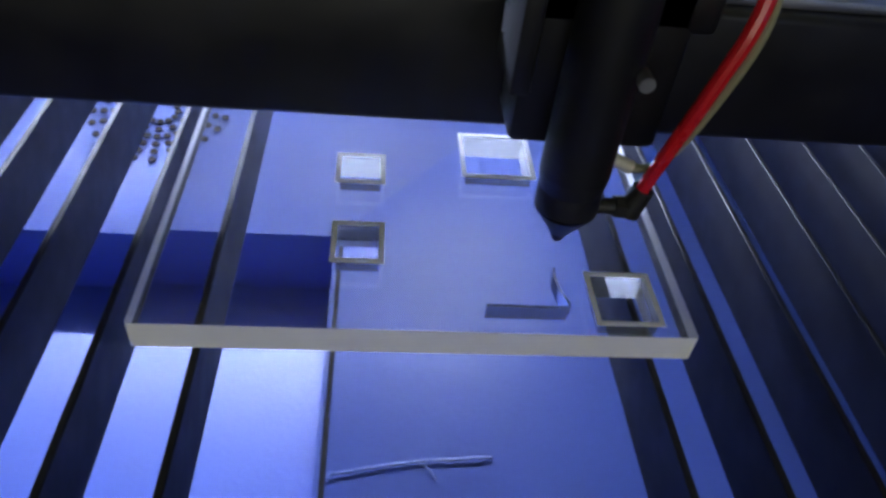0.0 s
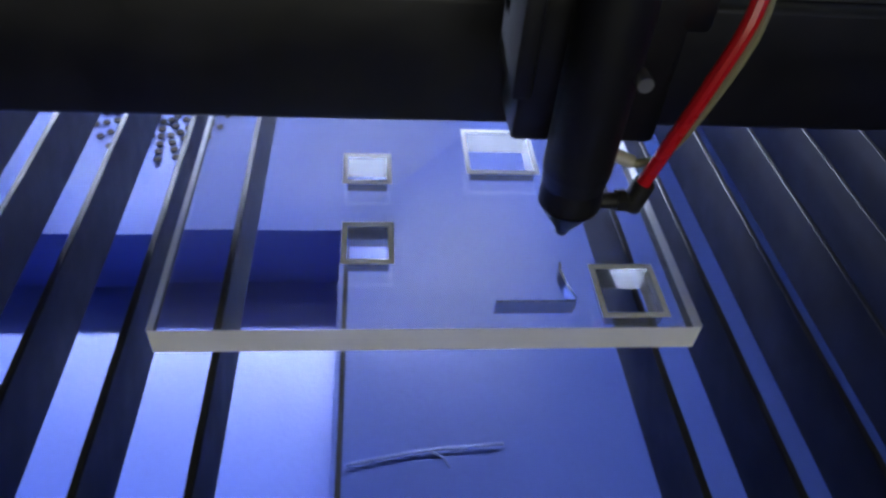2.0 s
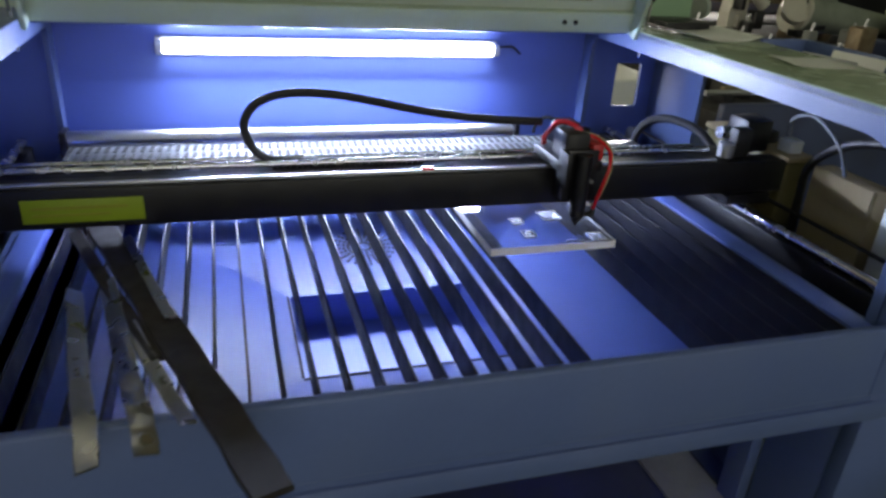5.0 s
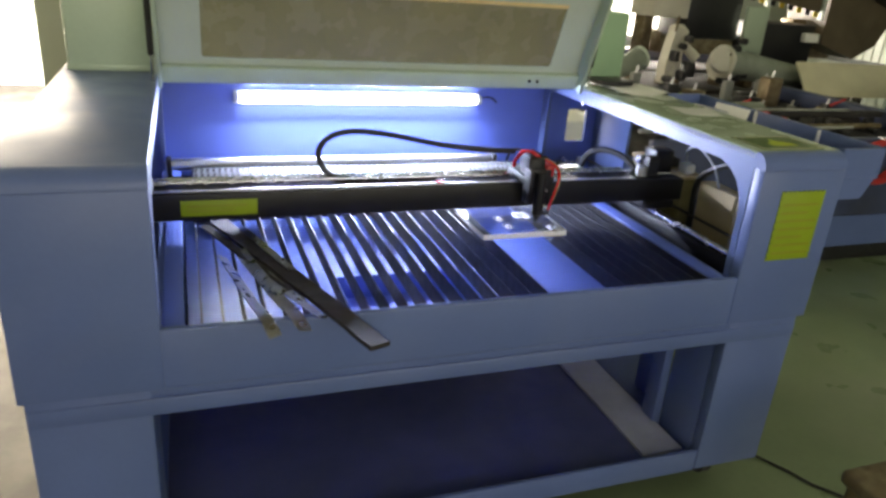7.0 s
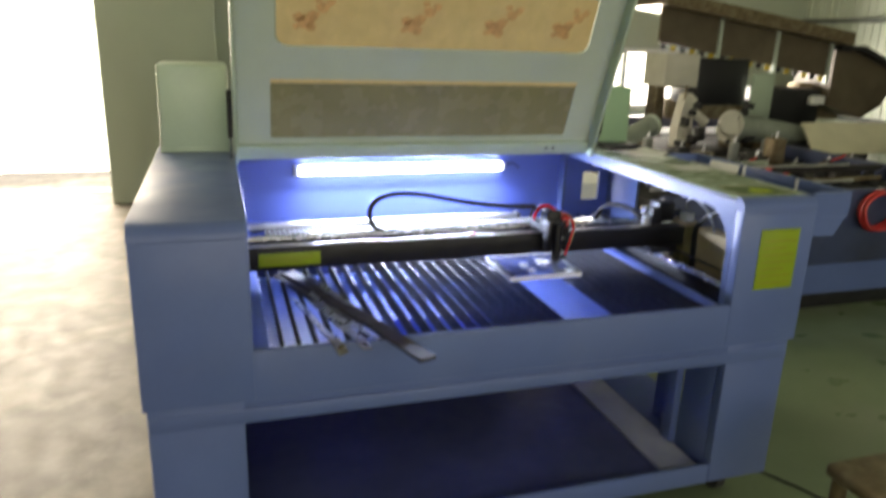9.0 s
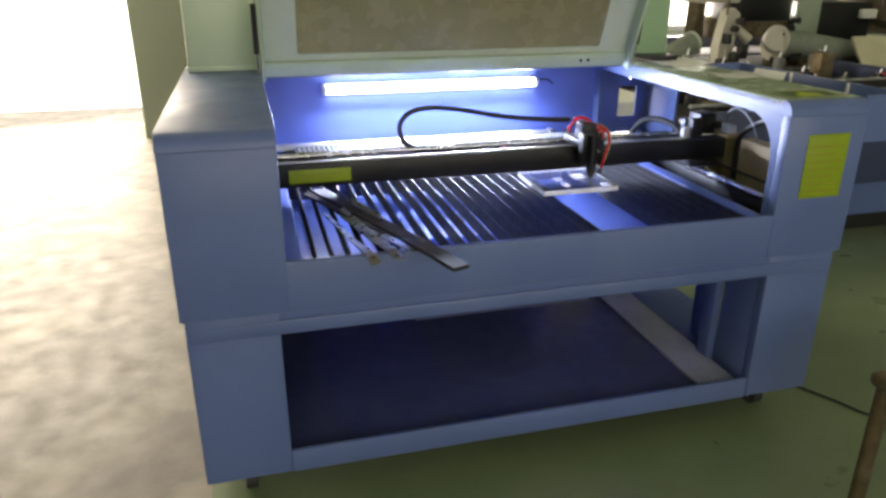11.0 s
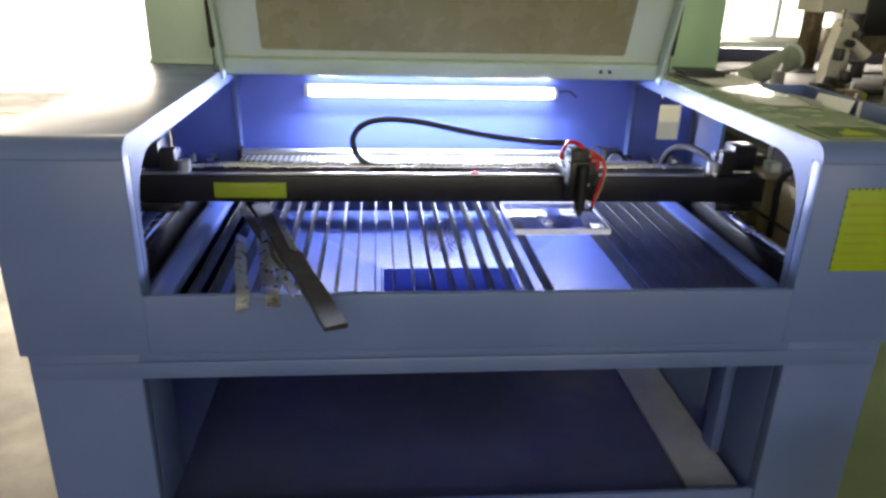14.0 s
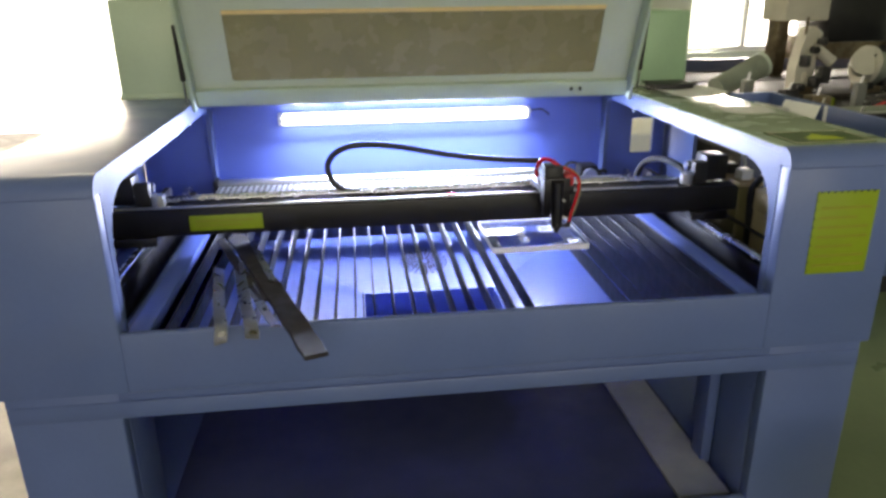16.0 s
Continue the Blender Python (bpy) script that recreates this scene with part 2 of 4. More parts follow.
def part(name, bm, material, parent=None, label="", smooth=True):
    finish(bm, smooth)
    me = bpy.data.meshes.new(name)
    bm.to_mesh(me)
    bm.free()
    for x in material if isinstance(material, (list, tuple)) else [material]:
        me.materials.append(M[x] if isinstance(x, str) else x)
    ob = new(name, me)
    ob.parent = parent
    if label:
        ob["label"] = label
    return ob


def thing(name, label, category, group="", kind="", at=None):
    ob = new(name)
    ob.empty_display_size = 0.05
    if at is not None:
        ob.matrix_world = at
    return tagged(ob, label, category, group, kind)


def B():
    return bmesh.new()


# ---------------------------------------------------------------- the hall
FX0, FX1, FY0, FY1, FH = -5.2, 6.05, -6.0, 5.6, 4.6
tagged(part("floor", box(B(), -0.96, FX1, FY0, FY1, -0.1, 0.0), "floor"), "green painted concrete workshop floor, scuffed and glossy", "floor", kind="structure")
# same floor carried on; the doorway glare is put into its own paler colour
tagged(part("floor_aisle", box(B(), FX0, -0.96, FY0, FY1 + 0.9, -0.1, 0.0), "floor_pale"), "worn concrete aisle to the bright doorway, its glare put into a paler colour", "floor", kind="structure")
tagged(part("ground", box(B(), -30, 30, FY1 + 0.9, 60, -0.12, -0.02), "floor_pale"), "sunlit pale concrete yard outside the doorway", "ground", kind="structure")
WTOP = 1.46
tagged(part("wall_north", plate([round_rect(FX0, FX1, 0, FH), round_rect(-4.9, -1.67, 0.004, 3.7), round_rect(3.08, 4.62, 0.78, WTOP)], 0.2,
                     Matrix.Translation((0, FY1, 0)) @ XZ), "plaster", smooth=False), "pale grey-green plastered workshop wall with a wide doorway", "wall", kind="structure")
for k, (x0, x1, z0, z1) in enumerate(((3.08, 4.62, 0.78, 0.83), (3.08, 4.62, WTOP - 0.05, WTOP), (3.08, 3.13, 0.83, WTOP - 0.05), (4.57, 4.62, 0.83, WTOP - 0.05), (3.66, 3.71, 0.83, WTOP - 0.05), (4.12, 4.16, 0.83, WTOP - 0.05))):
    if k == 0:
        window = tagged(part("window_1", box(B(), x0, x1, FY1 + 0.05, FY1 + 0.12, z0, z1, 0.004), "frame_white"), "white framed workshop window with a blown-out view", "window", kind="structure")
    else:
        part("window_frame", box(B(), x0, x1, FY1 + 0.05, FY1 + 0.12, z0, z1, 0.004), "frame_white", window)
tagged(part("wall_pier", box(B(), -1.67, -0.72, 5.05, FY1 - 0.002, 0, FH, 0.02, 3), "plaster"), "pale grey-green wall return beside the doorway", "wall", kind="structure")
# out of view; the opening is added to suit the front fill lamp
tagged(part("wall_south", plate([round_rect(FX0, FX1, 0, FH), round_rect(-3.0, 4.2, 1.0, 3.4)], 0.2, Matrix.Translation((0, FY0 - 0.2, 0)) @ XZ), "plaster", smooth=False), "plain plastered unseen wall with a long opening added for the fill light", "wall", kind="structure")
tagged(part("wall_west", box(B(), FX0 - 0.2, FX0, FY0, FY1, 0, FH), "plaster"), "plain pale plastered side wall", "wall", kind="structure")
bm = B()
n_rib = 116
for i in range(n_rib):
    y = FY0 + i * 0.1
    box(bm, FX1 - 0.014, FX1, y + 0.02, y + 0.055, 0, FH)
box(bm, FX1, FX1 + 0.05, FY0, FY1, 0, FH)
tagged(part("wall_east", bm, "sheet", smooth=False), "pale ribbed sheet-metal workshop wall", "wall", kind="structure")
for z in (0.75, 1.80, 2.87, 3.9):
    tagged(part("wall_rail", box(B(), FX1 - 0.07, FX1 - 0.015, FY0, FY1, z, z + 0.05, 0.006), "beam"), "grey steel rail along the ribbed wall", "rail", group="wall rails", kind="structure")
tagged(part("ceiling", box(B(), FX0, FX1, FY0, FY1, FH, FH + 0.1), "sheet"), "plain sheet-metal workshop roof", "ceiling", kind="structure")

# ---------------------------------------------------------------- the laser cutter
XI, XO, TOP = 0.70, 0.965, 1.065      # inner and outer half width, height of the side boxes
BED, RAIL = 0.722, 0.736
cutter = thing("laser_cutter", "blue painted laser cutting machine with its hinged lid standing open", "machine")

# front rail with its stepped lower lip
part("front_rail", box(B(), -XO + 0.002, XO - 0.002, 0.0, 0.018, 0.600, RAIL, 0.005, 3), "blue", cutter)
part("rail_lip", box(B(), -0.93, 0.93, 0.014, 0.07, 0.575, 0.5995, 0.003), "blue", cutter)
part("lower_rail", box(B(), -0.955, 0.955, 0.008, 0.06, 0.535, 0.576, 0.005), "blue", cutter)
for sx in (-1, 1):
    a, b = sorted((sx * XI, sx * XO))
    # front face of the side box
    part("front_pillar", box(B(), a, b, -0.003, 0.033, 0.602, TOP - 0.0405, 0.004, 2), "blue", cutter)
    # rounded nose between the front face and the top
    arc = [(-0.003 + 0.040 - 0.040 * math.cos(radians(9 * k)), TOP - 0.0402 + 0.040 * math.sin(radians(9 * k))) for k in range(11)]
    part("rounded_nose", plate([arc + [(0.037, TOP - 0.0402)]], b - a, Matrix.Translation((a, 0, 0)) @ YZ), "blue", cutter)
    # inner frame with a long opening whose front upper corner is rounded
    prof = round_rect(0.034, 1.20, 0.60, TOP - 0.004, (0, 0, 0.0, 0.0))
    hole = round_rect(0.055, 1.150, 0.716, TOP - 0.05, (0.01, 0.01, 0.03, 0.12), 8)
    part("inner_frame", plate([prof, hole], 0.014, Matrix.Translation((a if sx > 0 else b - 0.014, 0, 0)) @ YZ), "blue", cutter, smooth=False)
    # outer panel; the one beside the neighbour machine has a service opening
    rects = [round_rect(0.034, 1.20, 0.60, TOP - 0.004, (0, 0, 0, 0.0))]
    rects.append(round_rect(0.14, 0.955, 0.735, 0.985, 0.02) if sx > 0 else round_rect(0.16, 0.46, 0.80, 0.97, 0.02))
    part("outer_panel", plate(rects, 0.012, Matrix.Translation((b - 0.012 if sx > 0 else a, 0, 0)) @ YZ), "blue", cutter, smooth=False)
    top = part("side_top", box(B(), a - 0.004 * (sx < 0), b + 0.004 * (sx > 0), 0.0375, 1.21, TOP - 0.02, TOP, 0.003, 2), "top_plate" if sx > 0 else "blue", cutter, "pale glossy top plate" if sx > 0 else "")
    # leg
    la, lb = sorted((sx * 0.728, sx * 0.958))
    part("leg", box(B(), la, lb, 0.012, 0.05, 0.105, 0.60, 0.006), "blue", cutter)
    if sx < 0:
        part("leg_side", box(B(), *sorted((sx * 0.946, sx * 0.958)), 0.05, 1.15, 0.105, 0.60, 0.003), "blue", cutter)
    part("rear_leg", box(B(), la, lb, 1.10, 1.15, 0.105, 0.60, 0.006), "blue", cutter)
    part("leg_return", box(B(), *sorted((sx * 0.728, sx * 0.74)), 0.05, 0.20, 0.105, 0.60, 0.003), "blue", cutter)
    for y in (0.12, 1.05):
        c = part("castor", rod(B(), (sx * 0.845 - 0.016, y, 0.04), (sx * 0.845 + 0.016, y, 0.04), 0.04, seg=20), "rubber", cutter)
        part("fork", box(box(box(B(), sx * 0.845 - 0.03, sx * 0.845 + 0.03, y - 0.03, y + 0.03, 0.09, 0.104), sx * 0.845 - 0.026, sx * 0.845 - 0.021, y - 0.02, y + 0.02, 0.03, 0.09), sx * 0.845 + 0.021, sx * 0.845 + 0.026, y - 0.02, y + 0.02, 0.03, 0.09), "steel", c)
# rear wall of the work space, with a small hatch opening in its far corner
part("rear_wall", plate([round_rect(-0.95, 0.95, 0.60, 1.06), round_rect(0.82, 0.905, 0.80, 0.93, 0.006)], 0.012, Matrix.Translation((0, 1.195, 0)) @ XZ), "tray", cutter, smooth=False)
part("rear_deck", box(B(), -XI, XI, 0.97, 1.21, TOP - 0.018, TOP - 0.002, 0.004), "blue", cutter)
# bed frame and hopper tray
part("bed_side_rail", box(B(), -0.70, -0.6555, 0.020, 1.16, 0.66, BED, 0.004), "tray", cutter)
part("bed_side_rail", box(B(), 0.6555, 0.70, 0.020, 1.16, 0.66, BED, 0.004), "tray", cutter)
for sx in (-1, 1):
    part("gutter", box(B(), *sorted((sx * 0.702, sx * 0.95)), 0.05, 1.19, 0.62, 0.64, 0.003), "navy", cutter)
    rail = part("guide_rail", rod(B(), (sx * 0.80, 0.06, 0.735), (sx * 0.80, 1.17, 0.735), 0.011), "steel", cutter, "polished steel guide rail")
    part("rail_support", box(B(), sx * 0.80 - 0.02, sx * 0.80 + 0.02, 0.06, 1.17, 0.642, 0.724, 0.004), "black", cutter)
    part("drive_belt", box(B(), sx * 0.865 - 0.006, sx * 0.865 + 0.006, 0.10, 1.12, 0.752, 0.756), "black_matt", cutter)
    for y in (0.10, 1.12):
        part("belt_pulley", rod(B(), (sx * 0.865 - 0.01, y, 0.735), (sx * 0.865 + 0.01, y, 0.735), 0.02, seg=20), "brushed", cutter)
RX0, RX1, RY0, RY1, RZ = -0.203, 0.213, 0.414, 0.737, 0.477
TX, TY0, TY1, TZ = 0.655, 0.022, 1.185, 0.556
bm = B()
o = [bm.verts.new(p) for p in ((-TX, TY0, TZ), (TX, TY0, TZ), (TX, TY1, TZ), (-TX, TY1, TZ))]
q = [bm.verts.new(p) for p in ((RX0, RY0, RZ), (RX1, RY0, RZ), (RX1, RY1, RZ), (RX0, RY1, RZ))]
w = [bm.verts.new((v.co.x, v.co.y, 0.70)) for v in o]
for k in range(4):
    j = (k + 1) % 4
    bm.faces.new((o[k], o[j], q[j], q[k]))
    bm.faces.new((w[k], w[j], o[j], o[k]))
bmesh.ops.solidify(bm, geom=bm.faces[:], thickness=0.003)
hopper = part("hopper", bm, "tray", cutter, "blue glossy sheet-metal hopper below the blades", smooth=False)
DZ = 0.398
drawer = part("waste_drawer", box(B(), RX0, RX1, RY0, RY1, DZ - 0.006, DZ), "tray", cutter, "sunken waste drawer")
for x0, x1, y0, y1 in ((RX0, RX1, RY1, RY1 + 0.004), (RX0, RX1, RY0 - 0.004, RY0), (RX0 - 0.004, RX0, RY0, RY1), (RX1, RX1 + 0.004, RY0, RY1)):
    part("drawer_side", box(B(), x0, x1, y0, y1, DZ - 0.006, RZ), "tray", drawer)
for x0, x1, y0, y1 in ((RX0 - 0.006, RX1 + 0.012, RY0 - 0.009, RY0 - 0.0045), (RX1 + 0.0045, RX1 + 0.009, RY0, RY1), (RX0 - 0.009, RX0 - 0.0045, RY0, RY1)):
    part("drawer_seal", box(B(), x0, x1, y0, y1, RZ - 0.002, RZ + 0.004), "hole", drawer)
# oily smear on the sloping side of the hopper
def on_slope(x, y):
    return (x, y, RZ + (x - RX1) * (TZ - RZ) / (TX - RX1) + 0.0028)


bm = B()
for line, r in ((((0.226, 0.465), (0.258, 0.468), (0.293, 0.470), (0.319, 0.469), (0.349, 0.468)), 0.0016), (((0.290, 0.470), (0.300, 0.463), (0.306, 0.453)), 0.0011)):
    tube(bm, [on_slope(*p) for p in line], r, 8, 4)
for v in bm.verts:
    v.co.z = on_slope(v.co.x, v.co.y)[2] + 0.25 * (v.co.z - on_slope(v.co.x, v.co.y)[2])
part("oil_smear", bm, "oil_film", hopper, "dark oily smear")
# round vent of punched holes in the sloping back of the hopper
slope = (TZ - RZ) / (TY1 - RY1)
vent = new("vent")
vent.parent = cutter
vent["label"] = "round vent of radiating punched holes"
hole_mesh = None
for ring in range(1, 7):
    n = 24 if ring > 2 else 12
    for k in range(n):
        a = 2 * math.pi * (k + 0.5 * (ring % 2) * 0) / n + 0.06
        r = 0.0118 * ring + 0.006
        x, y = 0.002 + r * math.cos(a), 0.915 + r * math.sin(a)
        if hole_mesh is None:
            h = part("punched_hole", rod(B(), (0, 0, 0), (0, 0, 0.0015), 0.0042, seg=10), "hole", vent)
            hole_mesh = h.data
        else:
            h = new("punched_hole", hole_mesh)
            h.parent = vent
        h.matrix_local = Matrix.Translation((x, y, RZ + (y - RY1) * slope + 0.0022)) @ Matrix.Rotation(math.atan(slope), 4, "X")
# knife blades across the bed
blade_bm = B()
box(blade_bm, -0.0018, 0.0018, 0.026, 1.155, 0.0, 0.042, 0.0006, 1)
BLADES = [0.1712 - 0.0441 * k for k in range(19)] + [0.387, 0.430, 0.473, 0.516, 0.558, 0.602, 0.644]
first = part("blade", blade_bm, "blade", cutter)
for k, x in enumerate(BLADES):
    ob = first if k == 0 else new("blade", first.data)
    ob.parent = cutter
    ob.matrix_local = pose(x + random.uniform(-0.0006, 0.0006), 0, BED - 0.042, 0, random.uniform(-0.8, 0.8), random.uniform(-0.08, 0.08))
bm = B()
box(bm, -0.655, 0.655, 0.030, 0.038, 0.645, 0.679), box(bm, -0.655, 0.655, 1.145, 1.153, 0.645, 0.679)
part("blade_carrier", bm, "black", cutter)
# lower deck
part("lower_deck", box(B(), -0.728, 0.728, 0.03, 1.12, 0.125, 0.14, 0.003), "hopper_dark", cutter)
part("deck_beam", box(B(), -0.728, 0.728, 0.016, 0.03, 0.10, 0.17, 0.003), "blue", cutter)
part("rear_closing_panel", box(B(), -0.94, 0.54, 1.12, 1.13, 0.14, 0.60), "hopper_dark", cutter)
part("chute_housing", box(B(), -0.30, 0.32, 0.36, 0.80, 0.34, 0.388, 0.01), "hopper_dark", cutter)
part("inner_post", box(B(), 0.700, 0.727, 0.20, 0.26, 0.14, 0.60, 0.003), "blue", cutter)
part("inner_post", box(B(), 0.78, 0.80, 0.30, 0.42, 0.12, 0.60, 0.003), "blue", cutter)
part("drain_pipe", rod(B(), (0.742, 0.10, 0.17), (0.742, 0.10, 0.53), 0.009, seg=12), "white_pl", cutter)
part("side_deck", box(B(), -0.94, -0.729, 0.06, 1.10, 0.126, 0.138, 0.002), "blue", cutter)
part("side_deck", box(B(), 0.729, 0.94, 0.06, 1.10, 0.126, 0.138, 0.002), "blue", cutter)
# labels on the machine
lab = part("warning_card", box(B(), 0.770, 0.912, -0.0055, -0.0030, 0.782, 0.972, 0.001), "yellow", cutter, "yellow-green warning card")
bm = B()
for k in range(7):
    box(bm, 0.782, 0.900 - 0.03 * (k % 3 == 2), -0.0062, -0.0050, 0.800 + 0.022 * k, 0.806 + 0.022 * k)
part("print", bm, "yellow_line", lab)
bm = B()
for k in range(9):
    box(bm, 0.776 + 0.0152 * k, 0.780 + 0.0152 * k, -0.0062, -0.0050, 0.968, 0.9725)
    box(bm, 0.7695, 0.7725, -0.0062, -0.0050, 0.79 + 0.02 * k, 0.794 + 0.02 * k)
part("perforated_edge", bm, "black_matt", lab)
lab = part("top_label", plate([round_rect(0.735, 0.925, 0.045, 0.178, 0.004)], 0.002, Matrix.Translation((0, 0, TOP + 0.0005))), "label_green", cutter, "dark green printed card with a yellow sign")
part("label_border", plate([round_rect(0.739, 0.921, 0.049, 0.174), round_rect(0.7425, 0.9175, 0.0525, 0.1705)], 0.0012, Matrix.Translation((0, 0, TOP + 0.002))), "card_pale", lab)
part("warning_sign", plate([[(0.79, 0.08), (0.87, 0.08), (0.865, 0.105), (0.84, 0.12), (0.83, 0.145), (0.815, 0.12), (0.795, 0.11)]], 0.0012, Matrix.Translation((0, 0, TOP + 0.002))), "sign_yellow", lab)

# lid standing open, leaning forward over the bed
LEAN_LID = 21.0
lid = new("lid")
lid.parent = cutter
lid["label"] = "open lid, grey-green inside, with film-covered windows"
lid.matrix_local = pose(0, 0.965, 1.060, -LEAN_LID * -1, 0, 0)
# lid axes: x across, z up along the lid, y to its outer side
holes = [round_rect(-0.575, 0.575, 0.075, 0.300, 0.01), round_rect(-0.56, 0.585, 0.415, 0.640, 0.04, 6), round_rect(-0.56, 0.585, 0.765, 0.885, 0.04, 6)]
part("lid_panel", plate([round_rect(-0.70, 0.70, 0.0, 0.905)] + holes, 0.012, XZ), "lid_grey", lid, smooth=False)
part("lid_hinge_rail", box(B(), -0.70, 0.70, -0.022, 0.0, 0.0, 0.055, 0.006), "mint", lid)
for x in (0.50, 0.53):
    part("bolt", rod(B(), (x, -0.026, 0.03), (x, -0.021, 0.03), 0.006, seg=10), "black_matt", lid)
for sx in (-1, 1):
    part("lid_side", box(B(), *sorted((sx * 0.70, sx * 0.688)), -0.055, 0.0, 0.0, 0.905, 0.004), "mint", lid)
part("window_pane", box(B(), -0.578, 0.578, 0.004, 0.009, 0.072, 0.303), "film_back", lid, "smoked window pane")
part("window_trim", box(B(), -0.575, 0.575, -0.004, 0.003, 0.288, 0.300), "film", lid)
for z0, z1 in ((0.415, 0.640), (0.765, 0.885)):
    pane = part("filmed_pane", plate([round_rect(-0.555, 0.580, z0 + 0.005, z1 - 0.005, 0.038, 6)], 0.004, Matrix.Translation((0, 0.002, 0)) @ XZ), "film", lid, "window pane under tan protective film")
    for cx in (-0.46, -0.10, 0.20, 0.46):
        bm = B()
        for dx, dz, r in ((0, 0, 0.030), (-0.022, 0.014, 0.020), (0.016, -0.018, 0.018), (0.024, 0.022, 0.020), (0.055, 0.048, 0.022), (0.080, 0.066, 0.015), (0.040, 0.074, 0.013), (-0.030, -0.016, 0.012)):
            pts = [(cx + dx + r * (1 + 0.25 * math.sin(5 * t)) * math.cos(t), z0 + 0.085 + dz + r * 0.8 * math.sin(t)) for t in [2 * math.pi * k / 14 for k in range(14)]]
            g = plate([pts], 0.0006, Matrix.Translation((0, 0.0008, 0)) @ XZ)
            me = bpy.data.meshes.new("tmp")
            g.to_mesh(me), g.free(), bm.from_mesh(me), bpy.data.meshes.remove(me)
        part("printed_flower", bm, "film_red", pane)
# front flap of the lid with its handle
flap = part("lid_flap", plate([[(-0.715, 0), (0.715, 0), (0.72, 0.12), (0.72, 0.36), (0.70, 0.385), (-0.70, 0.385), (-0.72, 0.36), (-0.72, 0.12)]], 0.012,
                             Matrix.Translation((0, 0.0, 0.907)) @ Matrix.Rotation(radians(-5), 4, "X") @ Matrix.Diagonal((1, -1, 1, 1))), "green", lid, "bright green front flap of the lid", smooth=False)
part("flap_lip", box(B(), -0.70, 0.70, -0.392, -0.380, 0.925, 0.955, 0.003), "green", lid)
bm = B()
tube(bm, [(-0.055, -0.27, 0.940), (-0.055, -0.27, 0.970), (-0.045, -0.27, 0.983), (0.045, -0.27, 0.983), (0.055, -0.27, 0.970), (0.055, -0.27, 0.940)], 0.012, 10, 4)
part("flap_label", box(B(), -0.16, 0.13, -0.295, -0.255, 0.945, 0.9475), "yellow", lid, "yellow-green label")
part("handle", bm, "black_matt", lid, "black handle")
# gas struts
for sx in (-1, 1):
    s = part("gas_strut", rod(B(), (sx * 0.712, 0.915, 1.00), (sx * 0.712, 0.895, 1.14), 0.004), "steel", cutter)
    part("strut_sleeve", rod(B(), (sx * 0.712, 0.895, 1.14), (sx * 0.712, 0.868, 1.30), 0.0085), "black_matt", s)

# ---------------------------------------------------------------- gantry
gantry = thing("gantry", "black cross beam carrying the laser head over the bed", "gantry")
part("beam", box(B(), -0.88, 0.925, 0.504, 0.560, 0.777, 0.850, 0.004, 3), "black", gantry)
part("beam_cap", box(B(), -0.86, 0.70, 0.512, 0.522, 0.8505, 0.856, 0.001), "brushed", gantry)
part("guide_rod", rod(B(), (-0.84, 0.575, 0.858), (0.72, 0.575, 0.858), 0.006), "steel", gantry)
part("guide_rod", rod(B(), (-0.84, 0.632, 0.850), (0.72, 0.632, 0.850), 0.005), "steel", gantry)
part("channel", box(B(), -0.86, 0.80, 0.562, 0.655, 0.812, 0.842, 0.003), "black", gantry)
ch = part("cable_duct", box(B(), -0.62, 0.40, 0.665, 0.765, 0.822, 0.842, 0.003), "duct", gantry, "slotted white cable duct")
slot = None
for k in range(62):
    for row in (0, 1):
        if slot is None:
            slot = part("slot", box(B(), -0.0040, 0.0040, -0.019, 0.019, 0, 0.0015), "hole", ch)
            ob = slot
        else:
            ob = new("slot", slot.data)
            ob.parent = ch
        ob.matrix_local = pose(-0.612 + 0.0164 * k, 0.690 + 0.050 * row, 0.8415, 0, 0, -4)
for y in (0.6642, 0.7658):
    part("duct_edge", box(B(), -0.62, 0.40, y - 0.001, y + 0.001, 0.836, 0.844), "duct", ch)
g = part("beam_label", box(B(), -0.655, -0.465, 0.5015, 0.5042, 0.790, 0.832, 0.0005), "yellow", gantry, "yellow label")
part("print", box(box(B(), -0.64, -0.49, 0.5008, 0.502, 0.814, 0.819), -0.64, -0.52, 0.5008, 0.502, 0.802, 0.806), "yellow_line", g)
for sx in (-1, 1):
    e = part("end_carriage", box(B(), sx * 0.80 - 0.055, sx * 0.80 + 0.055, 0.50, 0.66, 0.750, 0.776, 0.004), "black", gantry)
    part("motor", box(B(), sx * 0.84 - 0.035, sx * 0.84 + 0.035, 0.565, 0.635, 0.850, 0.925, 0.006), "black", e)
    part("motor_shaft", rod(B(), (sx * 0.80 - 0.01, 0.60, 0.890), (sx * 0.76, 0.60, 0.890), 0.014, seg=18), "steel", e)
    part("mirror_mount", box(B(), sx * 0.775 - 0.02, sx * 0.775 + 0.02, 0.53, 0.56, 0.851, 0.915, 0.004), "black_matt", e)
    part("idler", rod(B(), (sx * 0.735, 0.535, 0.855), (sx * 0.735, 0.535, 0.885), 0.018, seg=20), "brushed", e)
bm = B()
tube(bm, [(-0.10, 0.598, 0.853), (-0.18, 0.598, 0.853), (-0.235, 0.60, 0.856), (-0.272, 0.60, 0.880), (-0.288, 0.60, 0.928), (-0.262, 0.60, 0.968), (-0.20, 0.60, 0.986), (-0.10, 0.60, 0.979), (0.065, 0.60, 0.947), (0.20, 0.60, 0.930), (0.312, 0.60, 0.923)], 0.0085, 10, 8)
